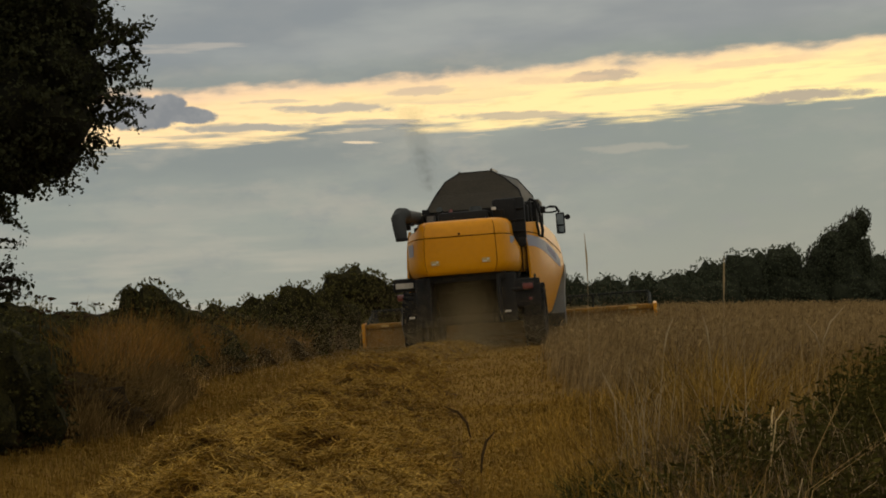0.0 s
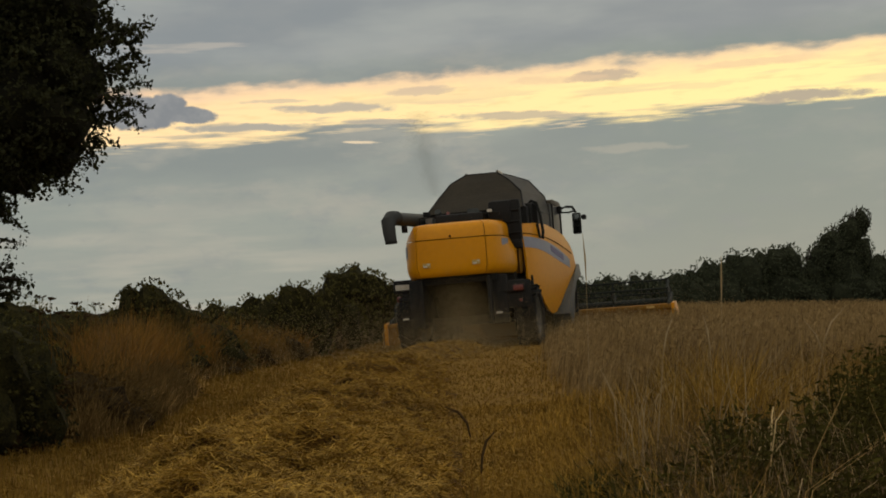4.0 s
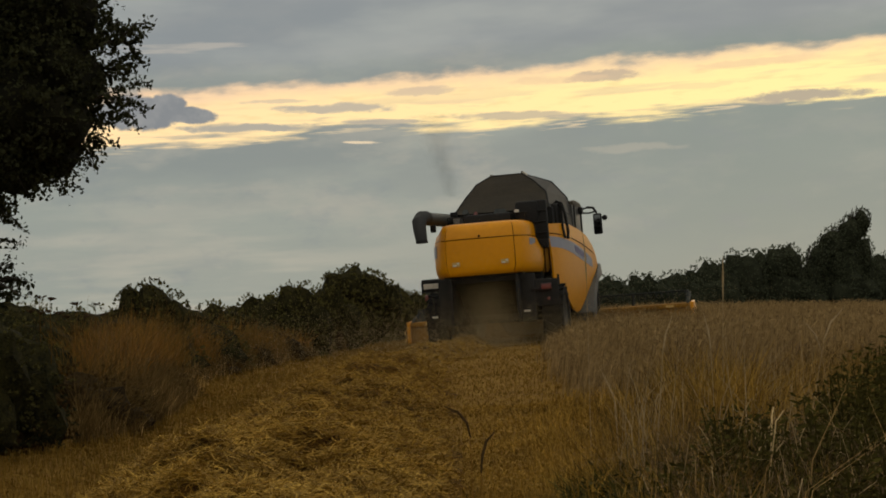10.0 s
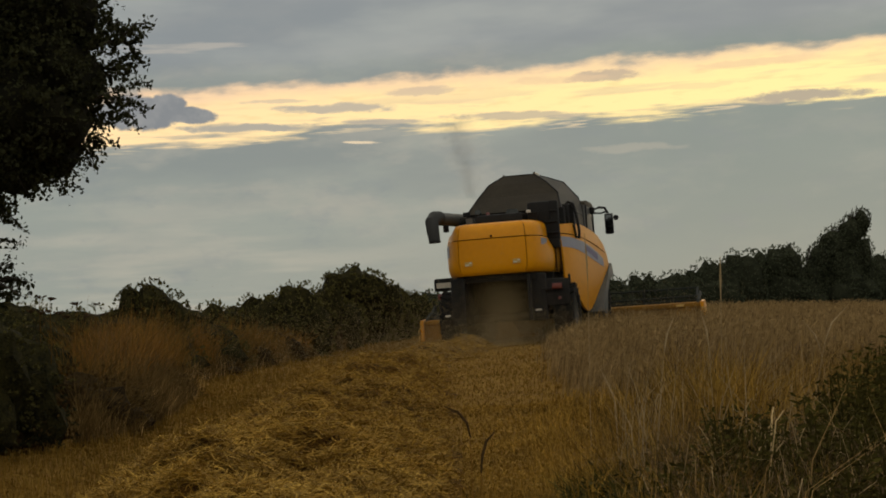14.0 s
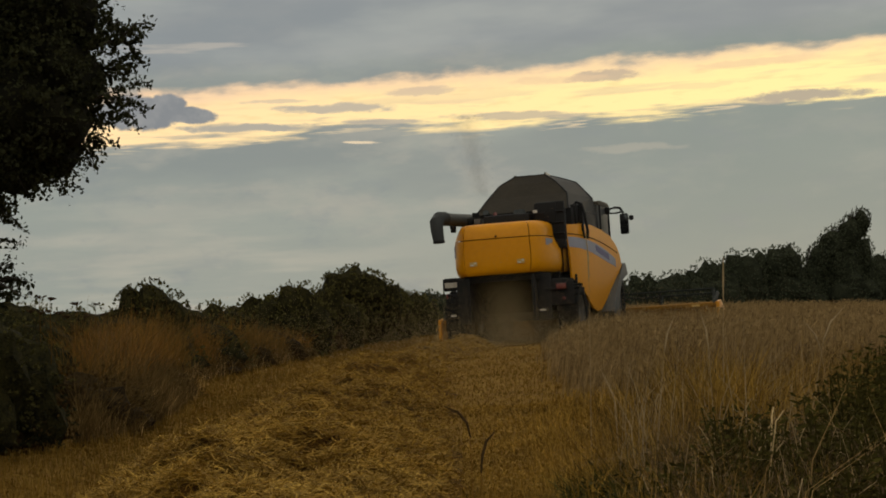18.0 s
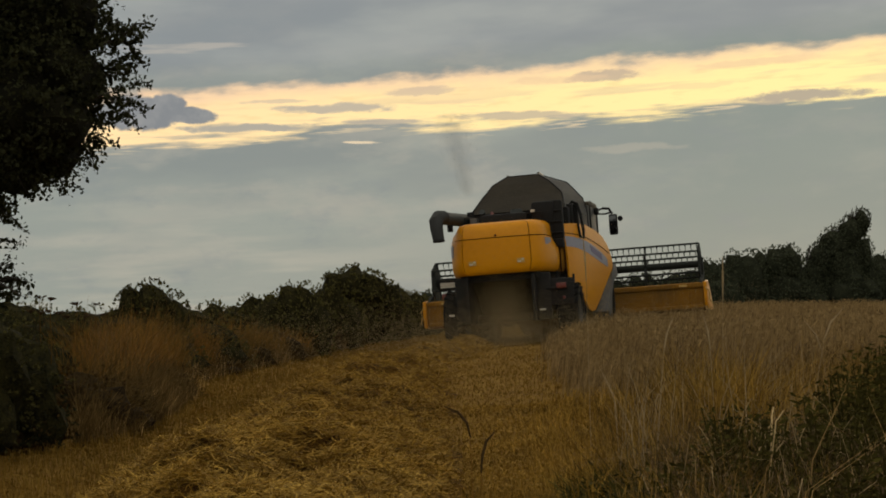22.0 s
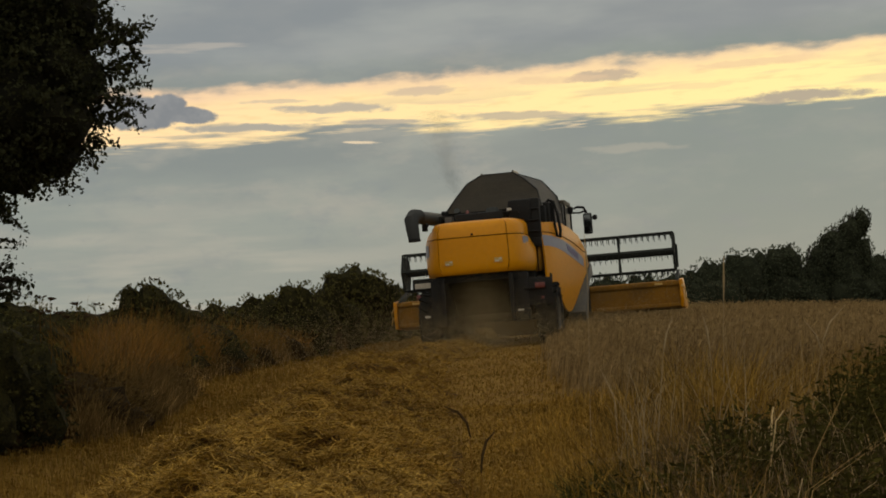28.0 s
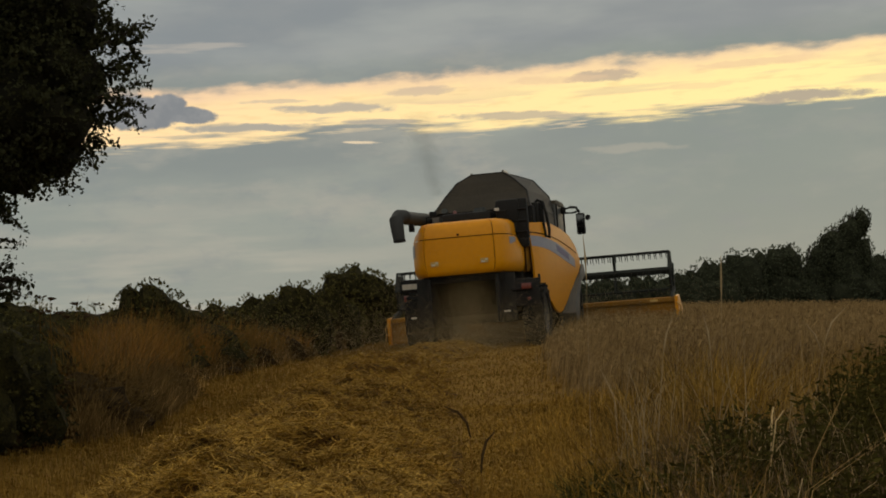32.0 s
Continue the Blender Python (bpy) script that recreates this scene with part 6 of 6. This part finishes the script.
def build_discharge():
    """Chaff that falls in bundles, each alike over its height, so that it can fall on and on."""
    r = np.random.default_rng(9)
    out = []
    for k in range(4):
        n = 24000
        base = r.uniform(0, 1, (n, 3))
        x = np.clip(r.normal(0.02, 0.33, n), -0.72, 0.76)
        y = 0.33 + 0.72 * base[:, 1]
        z = base[:, 2] * FALL
        V, Fc = [], []
        off = 0
        a = r.normal(0, 1, (n, 3)) * 0.0031
        b = r.normal(0, 1, (n, 3)) * 0.0020
        for j in range(3):
            C = np.stack([x, y, z + j * FALL], 1)
            v = np.stack([C - a, C + b, C + a], 1).reshape(-1, 3)
            V.append(v), Fc.append(np.arange(n)[:, None] * 3 + np.array([0, 1, 2]) + off)
            off += len(v)
        me = fast_mesh("chaff", np.concatenate(V), np.concatenate(Fc), M["chaff"])
        ob = new("chaff", me)
        ob.parent = discharge
        tagged(ob, kind="stuff")
        out.append(ob)
    return out


CHAFF = build_discharge()


def build_dust():
    """Specks of dust that hang round the outlet and drift."""
    r = np.random.default_rng(11)
    out = []
    for (cx, cy, cz), (sx, sy, sz), n, size in (((0.15, -0.1, 0.45), (0.6, 0.7, 0.40), 64000, 0.0020), ((1.2, 0.0, 0.28), (0.8, 0.7, 0.26), 26000, 0.0021), ((-1.2, 0.6, 0.4), (1.0, 0.9, 0.35), 20000, 0.0022),
                                                ((0.1, 0.3, 1.0), (0.35, 0.4, 0.5), 50000, 0.0020), ((0.2, -0.3, 1.1), (1.3, 0.6, 0.65), 26000, 0.0020),
                                                ((1.0, -7.0, 0.30), (1.4, 3.6, 0.26), 52000, 0.0034), ((-2.6, 2.5, 0.6), (1.3, 3.0, 0.5), 14000, 0.0034), ((3.0, 3.5, 0.5), (1.6, 2.5, 0.35), 14000, 0.0034), ((-3.4, -5.0, 0.5), (0.8, 6.0, 0.4), 26000, 0.0026)):
        C = r.normal(0, 1, (n, 3)) * np.array([sx, sy, sz]) + np.array([cx, cy, cz])
        a, b = r.normal(0, 1, (n, 3)) * size, r.normal(0, 1, (n, 3)) * size
        v = np.stack([C - a, C + b, C + a], 1).reshape(-1, 3)
        ob = new("dust", fast_mesh("dust", v, np.arange(n)[:, None] * 3 + np.array([0, 1, 2]), M["dust"]))
        ob.parent = discharge
        tagged(ob, kind="stuff")
        out.append(ob)
    # thin exhaust smoke leaning with the wind as it climbs
    n = 24000
    u = r.uniform(0, 1, n) ** 0.8
    C = np.stack([-0.72 - 0.30 * u + r.normal(0, 1, n) * (0.07 + 0.16 * u), 1.6 + r.normal(0, 0.2, n), 3.5 + 1.9 * u], 1)
    a, b = r.normal(0, 1, (n, 3)) * 0.0023, r.normal(0, 1, (n, 3)) * 0.0023
    v = np.stack([C - a, C + b, C + a], 1).reshape(-1, 3)
    ob = new("exhaust_smoke", fast_mesh("exhaust_smoke", v, np.arange(n)[:, None] * 3 + np.array([0, 1, 2]), M["smoke"]))
    ob.parent = discharge
    tagged(ob, "thin grey exhaust smoke", kind="stuff")
    out.append(ob)
    return out


DUST = build_dust()

build_hedges()
build_tree()
build_brambles()
build_margins()
build_weeds()
build_bent_leaves()
build_crop()
build_ground_cover()

# ------------------------------------------------------------------ what moves
DRIVE = [
    (0, pose(0.515, 34.747, 0.867, 0.31, -4.27, -6.95)),
    (0.5, pose(0.516, 34.671, 0.864, 0.27, -4.33, -7.20)),
    (1, pose(0.474, 34.702, 0.863, 0.21, -4.32, -8.13)),
    (1.5, pose(0.421, 34.735, 0.855, 0.23, -4.32, -9.07)),
    (2, pose(0.352, 34.732, 0.847, 0.24, -4.41, -10.10)),
    (2.5, pose(0.320, 34.801, 0.841, 0.33, -4.51, -11.05)),
    (3, pose(0.310, 34.915, 0.847, 0.46, -4.44, -11.46)),
    (3.5, pose(0.309, 35.001, 0.828, 0.57, -4.22, -12.17)),
    (5.5, pose(0.466, 35.402, 0.853, 0.64, -4.35, -12.90)),
    (6, pose(0.521, 35.391, 0.852, 0.65, -4.35, -12.75)),
    (6.5, pose(0.577, 35.374, 0.851, 0.63, -4.27, -12.60)),
    (7, pose(0.638, 35.533, 0.874, 0.46, -4.21, -12.78)),
    (7.5, pose(0.697, 35.534, 0.869, 0.57, -4.28, -12.45)),
    (8, pose(0.749, 35.610, 0.868, 0.64, -4.38, -12.47)),
    (8.5, pose(0.799, 35.637, 0.864, 0.65, -4.36, -12.53)),
    (9, pose(0.845, 35.710, 0.864, 0.63, -4.39, -12.49)),
    (9.5, pose(0.890, 35.780, 0.867, 0.64, -4.30, -12.36)),
    (10, pose(0.954, 35.820, 0.875, 0.54, -4.15, -12.14)),
    (10.5, pose(1.018, 35.891, 0.879, 0.55, -4.07, -11.98)),
    (11, pose(1.077, 35.949, 0.886, 0.54, -4.00, -11.85)),
    (11.5, pose(1.128, 36.058, 0.890, 0.57, -4.03, -11.75)),
    (12, pose(1.178, 36.139, 0.896, 0.58, -3.99, -11.63)),
    (12.5, pose(1.199, 36.192, 0.896, 0.56, -3.91, -11.83)),
    (13, pose(1.211, 36.272, 0.900, 0.50, -3.95, -12.06)),
    (13.5, pose(1.224, 36.334, 0.900, 0.61, -3.95, -12.43)),
    (14, pose(1.226, 36.344, 0.900, 0.61, -3.99, -12.69)),
    (14.5, pose(1.231, 36.256, 0.896, 0.52, -4.18, -12.90)),
    (16.5, pose(1.268, 36.374, 0.894, 0.61, -4.07, -14.45)),
    (17, pose(1.282, 36.475, 0.898, 0.64, -3.94, -14.85)),
    (17.5, pose(1.311, 36.517, 0.899, 0.65, -3.81, -15.09)),
    (18, pose(1.327, 36.576, 0.903, 0.66, -3.79, -15.46)),
    (18.5, pose(1.364, 36.538, 0.901, 0.53, -3.68, -15.44)),
    (19, pose(1.367, 36.494, 0.898, 0.51, -3.72, -15.59)),
    (19.5, pose(1.387, 36.532, 0.901, 0.48, -3.76, -15.68)),
    (20, pose(1.392, 36.576, 0.908, 0.44, -3.89, -15.74)),
    (20.5, pose(1.369, 36.599, 0.925, 0.22, -3.89, -15.70)),
    (21, pose(1.337, 36.556, 0.925, 0.28, -3.90, -14.76)),
    (21.5, pose(1.324, 36.355, 0.905, 0.42, -3.73, -13.44)),
    (22, pose(1.313, 36.263, 0.911, 0.29, -4.03, -12.79)),
    (22.5, pose(1.280, 36.293, 0.921, 0.21, -4.21, -12.54)),
    (23, pose(1.271, 36.225, 0.913, 0.27, -4.17, -11.66)),
    (23.5, pose(1.258, 36.087, 0.911, 0.28, -4.09, -10.96)),
    (24, pose(1.228, 36.065, 0.909, 0.27, -4.10, -10.62)),
    (24.5, pose(1.190, 35.881, 0.913, 0.12, -4.26, -10.45)),
    (25, pose(1.144, 35.762, 0.904, 0.11, -4.33, -10.26)),
    (25.5, pose(1.087, 35.708, 0.902, 0.11, -4.36, -10.02)),
    (27.5, pose(0.843, 35.437, 0.893, 0.20, -4.40, -10.89)),
    (28, pose(0.807, 35.437, 0.893, 0.19, -4.51, -11.02)),
    (28.5, pose(0.754, 35.412, 0.891, 0.16, -4.60, -11.50)),
    (29, pose(0.734, 35.420, 0.891, 0.18, -4.58, -11.35)),
    (29.5, pose(0.688, 35.421, 0.890, 0.21, -4.51, -11.46)),
    (30, pose(0.644, 35.326, 0.885, 0.20, -4.49, -11.59)),
    (30.5, pose(0.593, 35.245, 0.866, 0.27, -4.47, -11.85)),
    (31, pose(0.547, 35.278, 0.883, 0.17, -4.52, -12.04)),
    (31.5, pose(0.512, 35.202, 0.877, 0.17, -4.51, -12.10)),
    (32, pose(0.500, 35.120, 0.867, 0.20, -4.48, -11.93)),
]

# seconds, height of the table, height of the reel over it, reel's turn in degrees
LIFT = [(0, 0.0, 0.6, 0), (19.0, 0.0, 0.56, 1026), (19.5, 0.02, 0.68, 1036), (20.0, 0.11, 0.95, 1045), (20.5, 0.20, 1.08, 1050), (21.0, 0.38, 1.16, 1050), (21.5, 0.53, 1.22, 1051), (22.0, 0.53, 1.22, 1057), (22.5, 0.53, 1.21, 1065), (23.0, 0.54, 1.20, 1069),
        (24.0, 0.55, 1.22, 1071), (24.25, 0.545, 1.24, 1085), (24.5, 0.54, 1.26, 1103), (25.0, 0.56, 1.42, 1120), (25.5, 0.58, 1.53, 1140), (26.5, 0.57, 1.55, 1140), (27.5, 0.56, 1.55, 1140), (28.0, 0.57, 1.49, 1141), (28.25, 0.56, 1.44, 1154), (28.5, 0.55, 1.40, 1170), (29.0, 0.55, 1.38, 1190),
        (29.5, 0.54, 1.52, 1192), (30.0, 0.54, 1.48, 1197), (30.5, 0.40, 1.48, 1212), (31.0, 0.29, 1.50, 1230), (31.5, 0.22, 1.48, 1245), (32.0, 0.17, 1.42, 1260)]


def motions():
    walk(combine, DRIVE)
    walk(discharge, DRIVE)
    walk(HEADER, [(t, pose(0, 7.2, h)) for t, h, z, a in LIFT])
    # the reel turns steadily while the table is down
    turns = [(t / 4, 0.56 + 0.24 * math.exp(-((t / 4 - 4.5) / 3.0) ** 2), 13.5 * t) for t in range(0, 76)]
    turns += [(t, z, a) for t, h, z, a in LIFT[1:]]
    walk(REEL, [(t, pose(0, 0.75, z, -a)) for t, z, a in turns])
    for k, ob in enumerate(BATS):
        walk(ob, [(t, pose(0, 0.75 + REEL_R * math.cos(radians(60 * k - a)), z + REEL_R * math.sin(radians(60 * k - a)))) for t, z, a in turns])
    for ob in LEVERS:
        walk(ob, [(t, pose(0, 0.75, z)) for t, z, a in turns])
    # the brake light turns its lit side to the rear while the driver brakes
    walk(BRAKE, [(t, pose(1.35, 0.245, 1.28, a)) for t, a in ((0, 0), (18.2, 0), (18.2333, 70), (18.2667, 140), (18.3, 180), (19.3, 180), (19.3667, 160), (19.4, 130), (19.4333, 70), (19.4667, 0), (32, 0))])
    # wheels roll by the way the machine goes along its own heading
    for ob, r, x, y in WHEELS:
        turn, rows, last = 0.0, [], None
        for t, m in DRIVE:
            p = m @ Vector((x, y, 0))
            if last is not None:
                turn -= (p - last).dot(m.to_3x3() @ Vector((0, 1, 0))) / r
            last = p
            rows.append((t, pose(x, y, r, math.degrees(turn))))
        walk(ob, rows)
    # bundles of chaff fall through one repeat of themselves and begin again
    for k, ob in enumerate(CHAFF):
        dur = 0.7 + 0.1 * k
        t, rows = -0.2 * k, []
        while t < 32.0:
            a, b = max(t, 0.0), min(t + dur - 1 / FPS, 32.0)
            if b > a:
                rows.append((a, pose(0, 0, -FALL * (a - t) / dur)))
                rows.append((b, pose(0, 0, -FALL * (b - t) / dur)))
            t += dur
        walk(ob, rows)
    # tall stalks nod in the wind
    for k, ob in SWAY.items():
        m = ob.matrix_basis.copy()
        walk(ob, [(t / 2, m @ pose(0, 0, 0, 0.15 * math.sin(1.3 * t + k), 0.32 * math.sin(0.55 * t + 1.7 * k) + 0.18 * math.sin(1.25 * t + k))) for t in range(0, 65)])
    for k, ob in enumerate(DUST):
        walk(ob, [(t, pose(0.07 * math.sin(0.9 * t + k), 0.06 * math.cos(0.7 * t + 2 * k), 0.05 * math.sin(1.1 * t + 3 * k), 0, 0, 4 * math.sin(0.5 * t + k))) for t in range(0, 33)])


motions()
